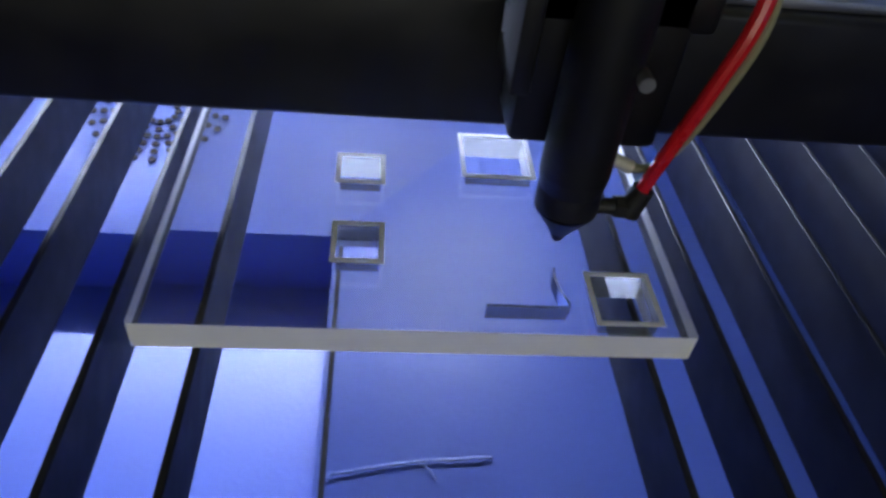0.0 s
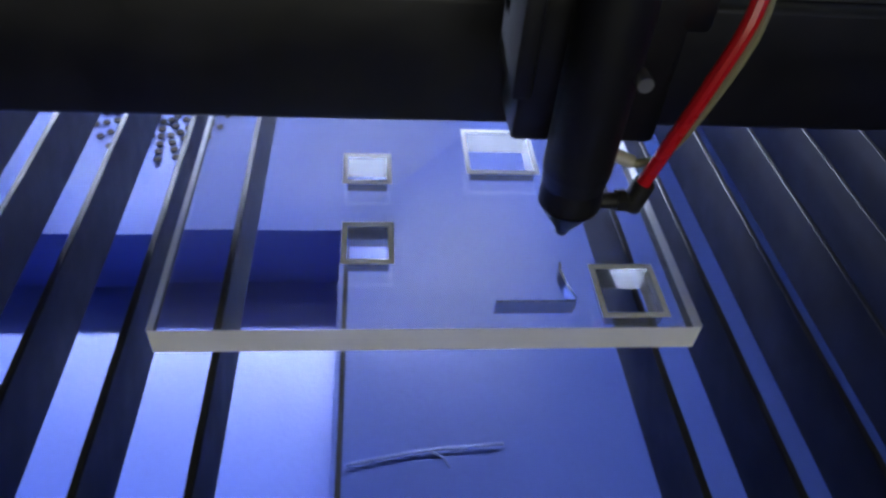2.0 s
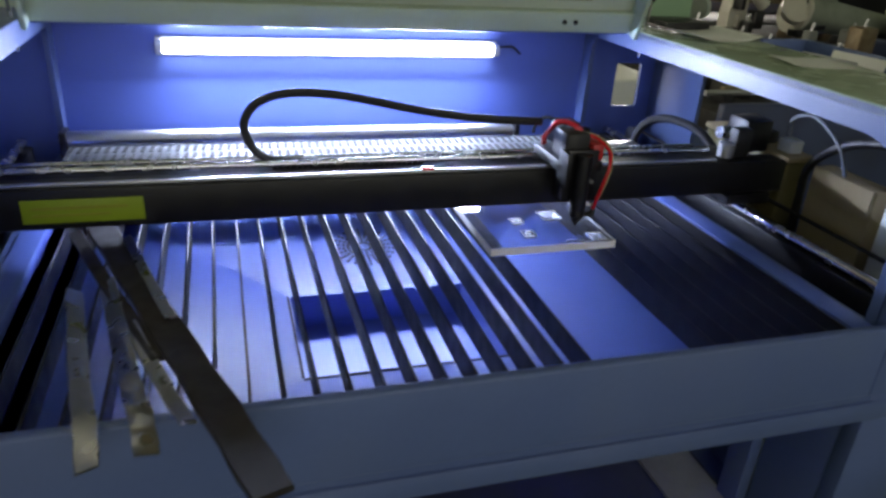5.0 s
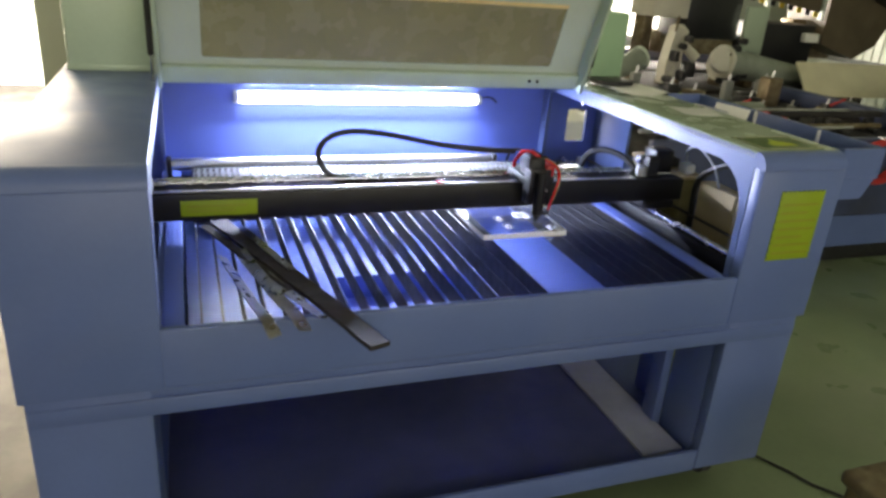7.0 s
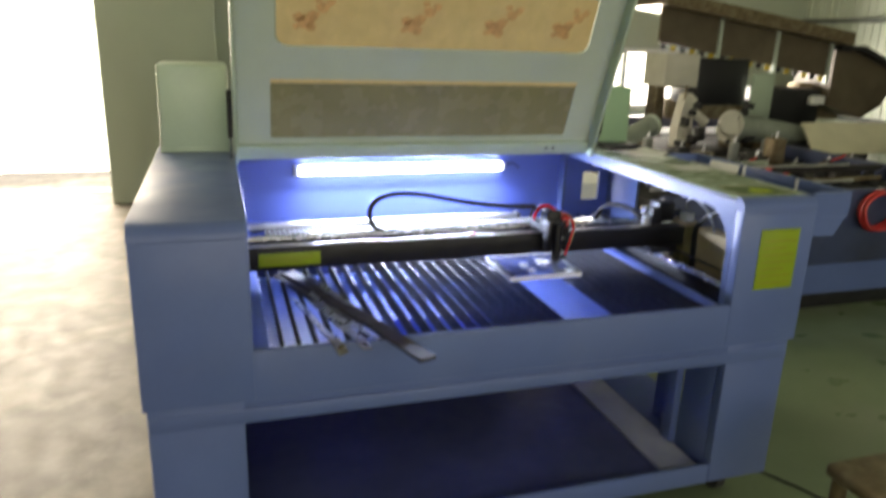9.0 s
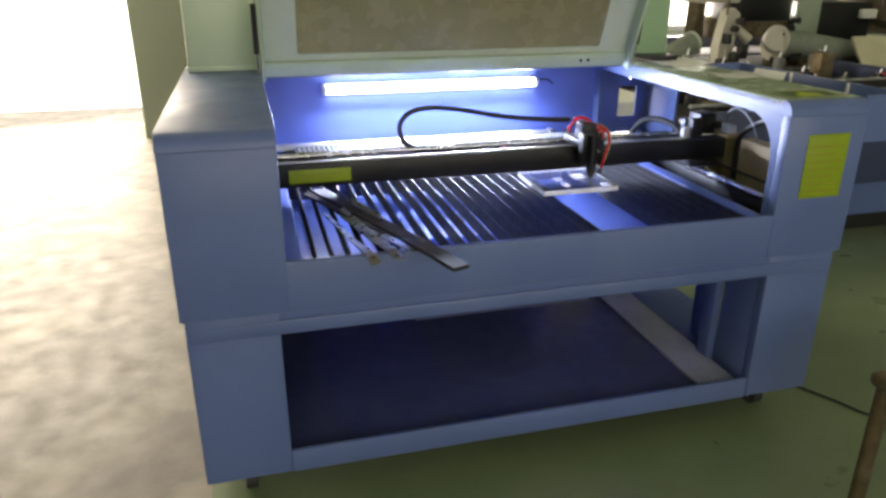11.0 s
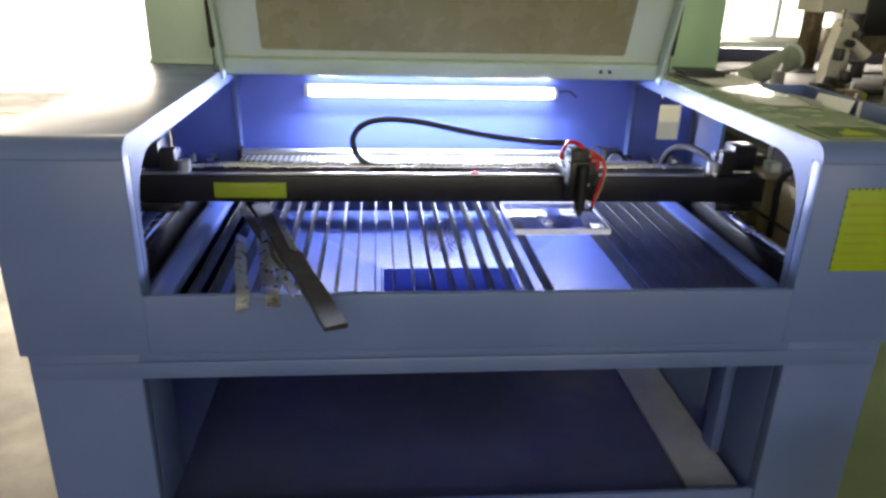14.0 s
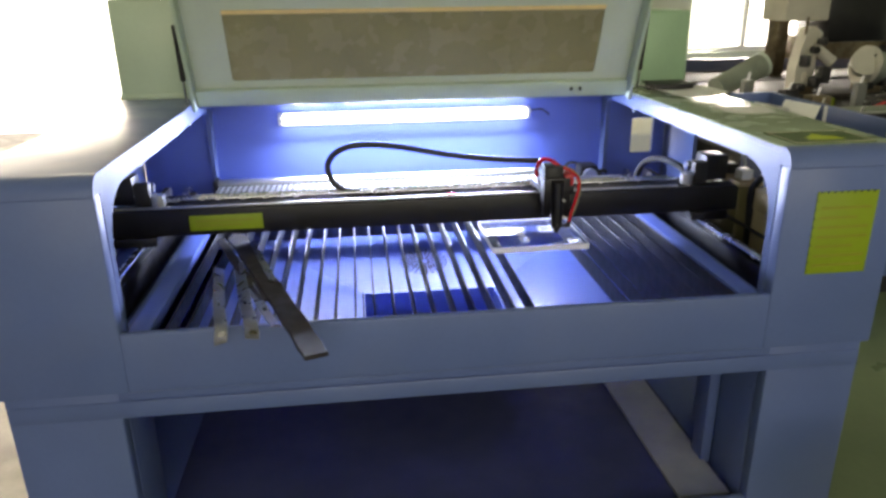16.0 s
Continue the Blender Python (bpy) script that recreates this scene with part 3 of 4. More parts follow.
part("cable_loop", bm, "black_matt", gantry, "black looping cable hose")
bm = B()
for k in range(26):
    box(bm, -0.24 + 0.0115 * k, -0.2305 + 0.0115 * k, 0.588, 0.608, 0.8405, 0.855, 0.001, 1)
part("cable_chain", bm, "black_matt", gantry)
part("rear_cable", tube(B(), [(0.735, 0.90, 0.722), (0.735, 0.90, 0.790), (0.750, 0.87, 0.842), (0.780, 0.81, 0.862), (0.810, 0.73, 0.850), (0.830, 0.655, 0.800)], 0.011), "black_matt", gantry)
part("red_clip", box(B(), 0.035, 0.058, 0.510, 0.520, 0.856, 0.862, 0.001), "red", gantry)
part("motor_bracket", box(B(), 0.41, 0.60, 0.66, 0.70, 0.83, 0.846, 0.003), "brushed", gantry)

drive = thing("rear_drive", "black drive motor with a bright shaft behind the gantry", "motor")
part("motor_body", box(B(), 0.585, 0.650, 1.045, 1.120, 0.7224, 0.790, 0.006, 3), "black", drive)
part("motor_cap", rod(B(), (0.6175, 1.0445, 0.757), (0.6175, 1.030, 0.757), 0.026, seg=20), "brushed", drive)
part("drive_shaft", rod(B(), (0.672, 1.10, 0.752), (0.672, 0.80, 0.752), 0.012, seg=18), "steel", drive, "bright round shaft")
for y in (0.82, 1.08):
    part("shaft_block", box(B(), 0.652, 0.692, y - 0.014, y + 0.014, 0.7224, 0.768, 0.003), "black_matt", drive)
part("motor_lead", tube(B(), [(0.60, 1.10, 0.785), (0.57, 1.115, 0.790), (0.555, 1.14, 0.770), (0.55, 1.15, 0.735)], 0.005), "black_matt", drive)

roller = thing("rear_roller", "silver tube across the back of the work space", "tube")
part("roller_body", rod(B(), (-0.70, 1.09, 0.762), (0.46, 1.09, 0.762), 0.020, seg=24), "brushed", roller)
for x in (-0.69, 0.46):
    part("roller_bracket", box(B(), x - 0.008, x + 0.008, 1.06, 1.12, 0.722, 0.785, 0.003), "black", roller)

# ---------------------------------------------------------------- laser head
HX, HY = 0.343, 0.4430
head = thing("laser_carriage", "black laser head with nozzle and red air hose on the beam", "laser head", at=Matrix.Translation((HX, HY, 0)))
part("carriage_plate", box(B(), -0.032, 0.040, 0.012, 0.048, 0.800, 0.905, 0.004), "black", head)
part("saddle", box(B(), -0.040, 0.050, 0.012, 0.150, 0.858, 0.880, 0.004), "black", head)
part("mirror_box", box(B(), -0.030, 0.022, 0.022, 0.085, 0.880, 0.935, 0.006), "black_matt", head)
part("adjuster_knob", rod(B(), (0.030, 0.05, 0.912), (0.022, 0.05, 0.912), 0.010, seg=16), "brushed", head)
part("bracket", box(B(), -0.040, -0.031, -0.012, 0.03, 0.838, 0.905, 0.002), "black", head)
bm = B()
rod(bm, (0, 0, 0.795), (0, 0, 0.90), 0.0165, seg=28)
rod(bm, (0, 0, 0.785), (0, 0, 0.795), 0.0150, 0.0165, seg=28)
part("lens_tube", bm, "black", head)
bm = B()
rod(bm, (0, -0.001, 0.774), (0, 0, 0.7855), 0.0155, seg=28)
rod(bm, (0, -0.001, 0.7575), (0, -0.001, 0.774), 0.0042, 0.0152, seg=28)
rod(bm, (0, -0.001, 0.7535), (0, -0.001, 0.7575), 0.0028, 0.0042, seg=20)
part("nozzle", bm, "black", head)
part("clamp_screw", rod(B(), (0.014, -0.008, 0.850), (0.014, -0.0175, 0.850), 0.0035, seg=12), "brushed", head)
bm = B()
rod(bm, (0.014, 0, 0.7745), (0.027, 0, 0.7745), 0.0042, seg=14)
rod(bm, (0.024, 0, 0.7745), (0.036, 0, 0.7745), 0.0058, seg=6)
rod(bm, (0.032, 0, 0.771), (0.036, 0, 0.786), 0.0062, 0.0055, seg=14)
part("air_fitting", bm, "black_matt", head)
part("air_hose", tube(B(), [(0.0345, 0, 0.782), (0.040, -0.003, 0.810), (0.048, -0.005, 0.843), (0.0565, -0.003, 0.876), (0.058, 0.008, 0.902), (0.040, 0.03, 0.922), (0.012, 0.045, 0.930)], 0.0036, 10), "red", head, "glossy red air hose")
part("sensor_wire", tube(B(), [(0.018, 0.010, 0.797), (0.030, 0.008, 0.792), (0.044, 0.005, 0.800), (0.055, 0.0, 0.835), (0.063, 0.0, 0.872), (0.062, 0.012, 0.905), (0.045, 0.03, 0.925), (0.018, 0.045, 0.932)], 0.0022, 8), "wire", head, "thin olive wire")
part("upper_hose", tube(B(), [(0.012, 0.046, 0.932), (-0.008, 0.062, 0.946), (-0.026, 0.085, 0.940), (-0.030, 0.12, 0.905), (-0.024, 0.135, 0.884)], 0.0055, 10), "red", head, "red hose looping over the head")
part("hose_clip", box(B(), 0.024, 0.050, 0.014, 0.080, 0.8805, 0.915, 0.006), "red_paint", head, "dull red hose clip")
part("wire_sleeve", rod(B(), (0.014, 0.010, 0.7985), (0.030, 0.008, 0.7925), 0.0034, seg=12), "cast", head)

# ---------------------------------------------------------------- tube light
fixture = thing("tube_light", "glowing white tube light on the rear wall", "lamp")
part("batten", box(B(), -0.474, 0.424, 1.183, 1.1945, 0.945, 0.990, 0.004), "white_pl", fixture)
part("glow_tube", rod(B(), (-0.456, 1.167, 0.968), (0.406, 1.167, 0.968), 0.015, seg=20), "tube", fixture, "glowing bluish white tube")
for x0, x1 in ((-0.472, -0.4562), (0.4062, 0.422)):
    part("end_cap", rod(B(), (x0, 1.167, 0.968), (x1, 1.167, 0.968), 0.0158, seg=20), "white_pl", fixture)
part("lamp_cable", tube(B(), [(0.424, 1.185, 0.972), (0.47, 1.188, 0.975), (0.50, 1.19, 0.955)], 0.003), "black_matt", fixture)

# ---------------------------------------------------------------- acrylic workpiece
def slit(points, wdt):
    pts = [Vector((*p, 0)) for p in points]
    left, right = [], []
    for i, p in enumerate(pts):
        d = (pts[min(i + 1, len(pts) - 1)] - pts[max(i - 1, 0)]).normalized()
        nrm = Vector((-d.y, d.x, 0)) * wdt / 2
        left.append(tuple((p + nrm)[:2])), right.append(tuple((p - nrm)[:2]))
    return left + right[::-1]


AX0, AX1, AY0, AY1, AT = 0.143, 0.407, 0.391, 0.630, 0.0155
cuts = [round_rect(0.231, 0.254, 0.502, 0.525), round_rect(0.232, 0.254, 0.437, 0.463), round_rect(0.361, 0.390, 0.400, 0.431),
        round_rect(0.304, 0.343, 0.513, 0.553), slit([(0.306, 0.4085), (0.3465, 0.4085)], 0.0016),
        slit([(0.3478, 0.4105), (0.3445, 0.420), (0.3430, 0.430), (0.3438, 0.436)], 0.0012)]
slab = thing("acrylic_block", "thick clear acrylic block with laser-cut square openings", "acrylic block", at=Matrix.Translation((0, 0, BED + 0.0004)))
bm = plate([round_rect(AX0, AX1, AY0, AY1, 0.001, 2)] + cuts, AT)
bmesh.ops.recalc_face_normals(bm, faces=bm.faces)
for f in bm.faces:
    c = f.calc_center_median()
    rim = min(c.x - AX0, AX1 - c.x, c.y - AY0, AY1 - c.y) < 0.003
    f.material_index = 0 if abs(f.normal.z) > 0.5 else 1 if rim else 2
ob = part("block", bm, ["acrylic", "frost", "cut_edge"], slab, smooth=False)
ob.visible_shadow = False
# thin whitish frame around each square opening
for x0, x1, y0, y1 in ((0.231, 0.254, 0.502, 0.525), (0.232, 0.254, 0.437, 0.463), (0.361, 0.390, 0.400, 0.431), (0.304, 0.343, 0.513, 0.553)):
    part("melted_rim", plate([round_rect(x0 - 0.0026, x1 + 0.0026, y0 - 0.0026, y1 + 0.0026), round_rect(x0, x1, y0, y1)], 0.0005, Matrix.Translation((0, 0, AT + 0.0001))), "frost", slab, "thin whitish rim around a cut opening", smooth=False)

# ---------------------------------------------------------------- loose steel strips over the front rail
def bent_strip(label, points, wdt, thick, twist, material):
    """A springy strip that follows a bent line, its flat side up and slowly twisting from twist[0] to twist[1] degrees."""
    t = thing("loose_strip", label, "metal strip", group="loose strips", at=Matrix.Translation(points[1]))
    path = [p - Vector(points[1]) for p in spline(points, 6)]
    bm, rings = B(), []
    for i, p in enumerate(path):
        d = (path[min(i + 1, len(path) - 1)] - path[max(i - 1, 0)]).normalized()
        side = d.cross(Vector((0, 0, 1))).normalized()
        side.rotate(Matrix.Rotation(radians(twist[0] + (twist[1] - twist[0]) * i / (len(path) - 1)), 3, d))
        up = side.cross(d)
        w_ = wdt * (1 + 0.05 * math.sin(1.7 * i))
        rings.append([bm.verts.new(p + side * a * w_ / 2 + up * c * thick / 2) for a, c in ((-1, -0.6), (-0.94, -1), (0.94, -1), (1, -0.6), (1, 0.6), (0.94, 1), (-0.94, 1), (-1, 0.6))])
    for r0, r1 in zip(rings, rings[1:]):
        for k in range(8):
            bm.faces.new((r0[k], r0[(k + 1) % 8], r1[(k + 1) % 8], r1[k]))
    bm.faces.new(rings[0][::-1]), bm.faces.new(rings[-1])
    part("bar", bm, material, t)


bent_strip("dark oily steel strip lying from the bed over the front rail", [(-0.560, 0.62, 0.7285), (-0.455, 0.31, 0.736), (-0.354, 0.01, 0.743), (-0.298, -0.155, 0.741)], 0.048, 0.010, (0, 0), "strip")
bent_strip("dark narrow steel strip beside the long oily one", [(-0.600, 0.60, 0.729), (-0.515, 0.36, 0.734), (-0.425, 0.13, 0.738)], 0.022, 0.005, (14, -8), "strip")
bent_strip("shiny steel strip lying against the long dark one", [(-0.505, 0.54, 0.741), (-0.455, 0.36, 0.746), (-0.415, 0.22, 0.749)], 0.016, 0.003, (30, 10), "steel_worn")
bent_strip("shiny twisted steel strip hanging out over the front rail", [(-0.520, 0.38, 0.734), (-0.462, 0.10, 0.740), (-0.440, 0.005, 0.7445), (-0.428, -0.062, 0.740)], 0.028, 0.003, (35, -12), "steel_worn")
bent_strip("shiny twisted steel strip hanging out over the front rail", [(-0.565, 0.36, 0.733), (-0.520, 0.10, 0.740), (-0.500, 0.005, 0.7445), (-0.488, -0.072, 0.738)], 0.026, 0.003, (-30, 14), "steel_worn")
bent_strip("short bright steel strip resting on the front rail", [(-0.475, 0.24, 0.735), (-0.415, 0.06, 0.740), (-0.385, -0.022, 0.744)], 0.020, 0.003, (20, -15), "steel_worn")

# ---------------------------------------------------------------- beside the cutter
tray = thing("side_tray", "shallow blue open tray on the side of the cutter", "tray")
part("tray_floor", box(B(), 0.970, 1.125, 0.03, 0.80, 0.985, 0.993, 0.002), "blue", tray)
part("tray_wall", box(B(), 1.113, 1.125, 0.03, 0.80, 0.993, 1.07, 0.003), "blue", tray)
part("tray_wall", box(B(), 0.970, 0.978, 0.03, 0.80, 0.993, 1.06, 0.003), "blue", tray)
part("tray_end", plate([[(0.978, 0.93), (1.08, 0.93), (1.1125, 0.985), (1.1125, 1.068), (0.978, 1.068)]], 0.010, Matrix.Translation((0, 0.031, 0)) @ XZ), "blue", tray, smooth=False)
part("tray_end", box(B(), 0.978, 1.113, 0.79, 0.80, 0.993, 1.07, 0.003), "blue", tray)
for y in (0.24, 0.5):
    part("tray_rib", box(B(), 1.106, 1.113, y, y + 0.008, 0.993, 1.068), "paper", tray)


def sheet(label, x0, x1, y0, y1, z, turn, curl=0.012):
    t = thing("paper_sheet", label, "paper", group="loose papers", at=pose((x0 + x1) / 2, (y0 + y1) / 2, z, 0, 0, turn))
    bm = B()
    bmesh.ops.create_grid(bm, x_segments=6, y_segments=8, size=0.5)
    for v in bm.verts:
        u, w_ = v.co.x, v.co.y
        v.co = Vector((u * (x1 - x0), w_ * (y1 - y0), 0.001 + curl * (abs(u) * 2) ** 3))
    bmesh.ops.solidify(bm, geom=bm.faces[:], thickness=0.0008)
    part("leaf", bm, "paper", t)


sheet("white paper lying on the cutter's side top", 0.76, 0.95, 0.76, 1.02, TOP + 0.001, 4)
sheet("curled white paper on the cutter's side top", 0.80, 0.93, 0.44, 0.56, TOP + 0.001, -14, 0.004)
sheet("white paper curling out of the side tray", 0.99, 1.10, 0.52, 0.66, 0.995, 10, 0.07)
bm = B()
box(bm, 0.78, 0.93, 0.92, 1.04, TOP + 0.016, TOP + 0.022, 0.002)
box(bm, 0.79, 0.92, 0.93, 1.03, TOP + 0.001, TOP + 0.016, 0.002)
folder = thing("black_folder", "black folder tilted on the papers beside the lid", "folder")
part("cover", bm, "black_matt", folder)
for sx, h in ((-1, 0.31), (1, 0.25)):
    cab = thing("exhaust_box", "pale green sheet-metal box at the rear of the cutter", "box", group="rear boxes")
    a, b = sorted((sx * 0.71, sx * 0.95))
    part("shell", box(B(), a, b, 1.06, 1.30, TOP + 0.001, TOP + h, 0.012, 3), "box_green" if sx > 0 else "mint", cab)
    part("seam", box(B(), a - 0.002, b + 0.002, 1.058, 1.062, TOP + 0.001, TOP + 0.018, 0.001), "mint", cab)
    part("post", box(B(), *sorted((sx * 0.70, sx * 0.715)), 1.02, 1.058, TOP + 0.001, TOP + 0.20, 0.003), "lid_grey", cab)

# things standing beyond the service opening
box1 = thing("cardboard_carton", "brown cardboard carton tucked inside the cutter's side", "carton")
part("carton_body", box(B(), 0.895, 0.945, 0.27, 0.44, 0.641, 0.86, 0.004), "cardboard", box1)
part("carton_flap", box(B(), 0.890, 0.8945, 0.275, 0.435, 0.80, 0.86, 0.002), "cardboard", box1)
box2 = thing("grey_enclosure", "pale grey plastic enclosure inside the cutter's side", "enclosure")
part("case", box(B(), 0.885, 0.945, 0.12, 0.24, 0.641, 0.90, 0.008, 3), "white_pl", box2)
part("case_lid", box(B(), 0.880, 0.947, 0.115, 0.245, 0.901, 0.915, 0.004), "white_pl", box2)
crate_in = thing("olive_case", "olive board case standing inside the cutter's side", "case")
part("case_body", box(B(), 0.880, 0.948, 0.50, 0.80, 0.641, 0.845, 0.008, 3), "olive", crate_in)
part("case_rim", box(B(), 0.876, 0.9505, 0.496, 0.804, 0.8455, 0.858, 0.003), "cardboard", crate_in)
part("case_label", box(B(), 0.8770, 0.8795, 0.60, 0.68, 0.72, 0.80), "paper", crate_in)
for y, z, mm in ((0.54, 0.8585, "white_pl"), (0.62, 0.8585, "black_matt"), (0.71, 0.8585, "brushed")):
    part("plug", box(B(), 0.895, 0.930, y - 0.022, y + 0.022, z, z + 0.030, 0.005, 2), mm, crate_in)
hoses = thing("hose_loop", "loose dark hose looping inside the cutter's side", "hose")
part("hose", tube(B(), [(0.905, 0.46, 0.650), (0.900, 0.462, 0.76), (0.895, 0.45, 0.86), (0.90, 0.36, 0.93), (0.905, 0.24, 0.955), (0.90, 0.17, 0.938), (0.90, 0.15, 0.9155)], 0.010), "black_matt", hoses)
part("pale_lead", tube(B(), [(0.93, 0.57, 0.889), (0.92, 0.56, 0.93), (0.90, 0.48, 0.955), (0.89, 0.39, 0.92), (0.90, 0.36, 0.861)], 0.004), "duct", hoses)
cable = thing("floor_cable", "thin black cable trailing over the floor", "cable")
part("cord", tube(B(), [(0.99, 0.20, 0.005), (1.06, 0.15, 0.005), (1.13, 0.03, 0.005), (1.18, -0.07, 0.005), (1.35, -0.22, 0.005), (1.75, -0.28, 0.005)], 0.0045, 8), "black_matt", cable)

bundle = thing("board_bundle", "white wrapped boards stacked behind the cutter", "boards")
for k, (z0, z1, mm) in enumerate(((0.0, 0.30, "paper"), (0.301, 0.42, "rubber"), (0.421, 0.55, "paper"), (0.551, 0.60, "rust"), (0.601, 0.76, "paper"))):
    part("board_pack", box(B(), 1.02 + 0.012 * (k % 2), 1.38 - 0.02 * (k % 3 == 1), 1.75, 2.35, z0, z1, 0.012, 3), mm, bundle)

# a worn low stand in front
stool = thing("low_stand", "worn brown steel stand with a rounded top bar", "stand")
SX, SY = 0.80, -0.56
part("top_bar", box(B(), SX - 0.09, SX + 0.25, SY - 0.02, SY + 0.14, 0.42, 0.46, 0.014, 3), "rust", stool)
for dx, dy in ((-0.06, 0.0), (-0.06, 0.11), (0.22, 0.0), (0.22, 0.11)):
    part("leg", rod(B(), (SX + dx, SY + dy, 0.0), (SX + dx, SY + dy, 0.422), 0.020, seg=14), "rust", stool)
part("cross_bar", rod(B(), (SX - 0.06, SY, 0.14), (SX + 0.22, SY, 0.14), 0.010, seg=12), "rust", stool)

# ---------------------------------------------------------------- the next machine
nb = thing("neighbour_machine", "large blue cutting machine crowded with rolls and heads", "machine")
part("body", box(B(), 1.45, 3.38, 1.46, 2.75, 0.10, 0.62, 0.012, 3), "blue", nb)
part("plinth", box(B(), 1.50, 3.34, 1.50, 4.60, 0.0, 0.10, 0.004), "black_matt", nb)
part("apron", box(B(), 1.42, 3.40, 1.42, 1.459, 0.30, 0.74, 0.010, 3), "navy", nb)
part("table", box(B(), 1.42, 3.40, 1.46, 2.80, 0.621, 0.70, 0.006), "table_dark", nb)
part("rear_table", box(B(), 1.42, 4.28, 2.801, 3.939, 0.621, 0.70, 0.006), "table_dark", nb)
part("side_wall", box(B(), 3.30, 3.40, 1.46, 2.70, 0.701, 0.80, 0.02, 3), "navy", nb)
part("far_table", box(B(), 1.42, 5.25, 4.02, 4.72, 0.621, 0.70, 0.006), "table_dark", nb)
part("rear_wall", box(B(), 1.42, 5.25, 4.721, 4.78, 0.10, 0.80, 0.01), "navy", nb)
part("table_joint", box(B(), 1.42, 4.28, 3.9392, 4.0198, 0.625, 0.69, 0.003), "navy", nb)
part("cross_beam", box(B(), 1.50, 3.28, 1.79, 1.83, 0.770, 0.805, 0.006), "table_dark", nb)
part("bright_rail", rod(B(), (1.50, 1.79, 0.812), (3.0, 1.79, 0.812), 0.008), "brushed", nb)
for x in (1.6, 2.2, 2.8, 3.2):
    part("beam_post", box(B(), x - 0.03, x + 0.03, 1.795, 1.825, 0.701, 0.7698, 0.004), "black_matt", nb)
roll = thing("cloth_roll", "grey-green roll of material on the next machine", "roll")
part("wound_cloth", rod(B(), (1.86, 2.00, 0.756), (2.60, 2.06, 0.756), 0.048, seg=24), "cloth", roll)
part("core", rod(B(), (1.82, 1.997, 0.756), (2.64, 2.063, 0.756), 0.018, seg=18), "cardboard", roll)
for x in (1.95, 2.5):
    part("roll_cradle", box(B(), x - 0.02, x + 0.02, 1.95, 2.12, 0.6995, 0.708, 0.002), "black_matt", roll)
random.seed(5)
for k in range(9):
    x, y, hgt = 1.56 + 0.19 * k + 0.05 * random.random(), 2.25 + 0.35 * random.random(), 0.06 + 0.12 * random.random()
    w = 0.035 + 0.05 * random.random()
    unit = thing("thread_unit", "small dark thread feeding unit standing on the table", "machine part", group="thread units")
    part("foot", box(B(), x - w, x + w, y - w, y + w, 0.7005, 0.73, 0.004), "black_matt", unit)
    part("case", box(B(), x - 0.7 * w, x + 0.7 * w, y - 0.6 * w, y + 0.6 * w, 0.7301, 0.73 + hgt, 0.008, 3), ("black", "rust", "beam")[k % 3], unit)
    part("spindle", rod(B(), (x, y, 0.73 + hgt), (x + 0.01, y, 0.77 + hgt), 0.006), "brushed", unit)
random.seed(11)
for k in range(16):
    x, y = 1.62 + 0.115 * k, 1.93 + 0.16 * (k % 2) + 0.02 * random.random()
    h, w = 0.03 + 0.07 * random.random(), 0.022 + 0.022 * random.random()
    unit = thing("clamp_unit", "small dark clamp fixed along the table rail", "machine part", group="table clamps")
    part("clamp_foot", box(B(), x - w, x + w, y - 0.03, y + 0.03, 0.7005, 0.718, 0.003), "black_matt", unit)
    part("clamp_arm", box(B(), x - 0.6 * w, x + 0.6 * w, y - 0.02, y + 0.02, 0.7181, 0.718 + h, 0.005, 2), ("black", "rust", "strip", "beam")[k % 4], unit)
    part("clamp_screw", rod(B(), (x, y, 0.718 + h), (x + 0.004, y - 0.004, 0.745 + h), 0.005, seg=10), ("brushed", "black_matt", "cast")[k % 3], unit)
    if k % 5 == 2:
        part("clamp_lever", rod(B(), (x, y - 0.02, 0.71 + h), (x + 0.10, y - 0.03, 0.75 + h), 0.007, seg=10), "red_paint", unit, "red lever")
for x0, x1, y, z, r, mm in ((1.46, 2.9, 1.60, 0.742, 0.011, "brushed"), (1.60, 3.20, 1.68, 0.735, 0.016, "rust"), (1.55, 3.1, 2.62, 0.76, 0.02, "strip")):
    bar = thing("table_bar", "long round bar lying along the next machine's table", "bar", group="table bars")
    part("shaft", rod(B(), (x0, y, z), (x1, y + 0.05, z), r, seg=14), mm, bar)
    for x in (x0 + 0.1, x1 - 0.1):
        part("saddle", box(B(), x - 0.02, x + 0.02, y - 0.025, y + 0.075, 0.7005, z - 0.4 * r, 0.004), "black_matt", bar)
for x, y, w, d, h, mm in ((2.05, 1.86, 0.07, 0.05, 0.075, "red_paint"), (2.55, 2.70, 0.10, 0.07, 0.06, "yellow"), (3.05, 1.86, 0.08, 0.06, 0.06, "strip"), (2.85, 2.45, 0.12, 0.08, 0.09, "black_matt")):
    gear = thing("gear_case", {"red_paint": "worn red gear case", "yellow": "yellow plastic case", "strip": "dark oily gear case", "black_matt": "black control box"}[mm] + " bolted to the next machine's table", "machine part", group="gear cases")
    part("case", box(B(), x - w, x + w, y - d, y + d, 0.7005, 0.70 + h, 0.012, 3), mm, gear)
    part("shaft_stub", rod(B(), (x - w - 0.03, y, 0.70 + 0.55 * h), (x - w, y, 0.70 + 0.55 * h), 0.014, seg=14), "brushed", gear)
    for dx in (-0.6, 0.6):
        part("bolt", rod(B(), (x + dx * w, y, 0.70 + h), (x + dx * w, y, 0.708 + h), 0.008, seg=8), "steel", gear)
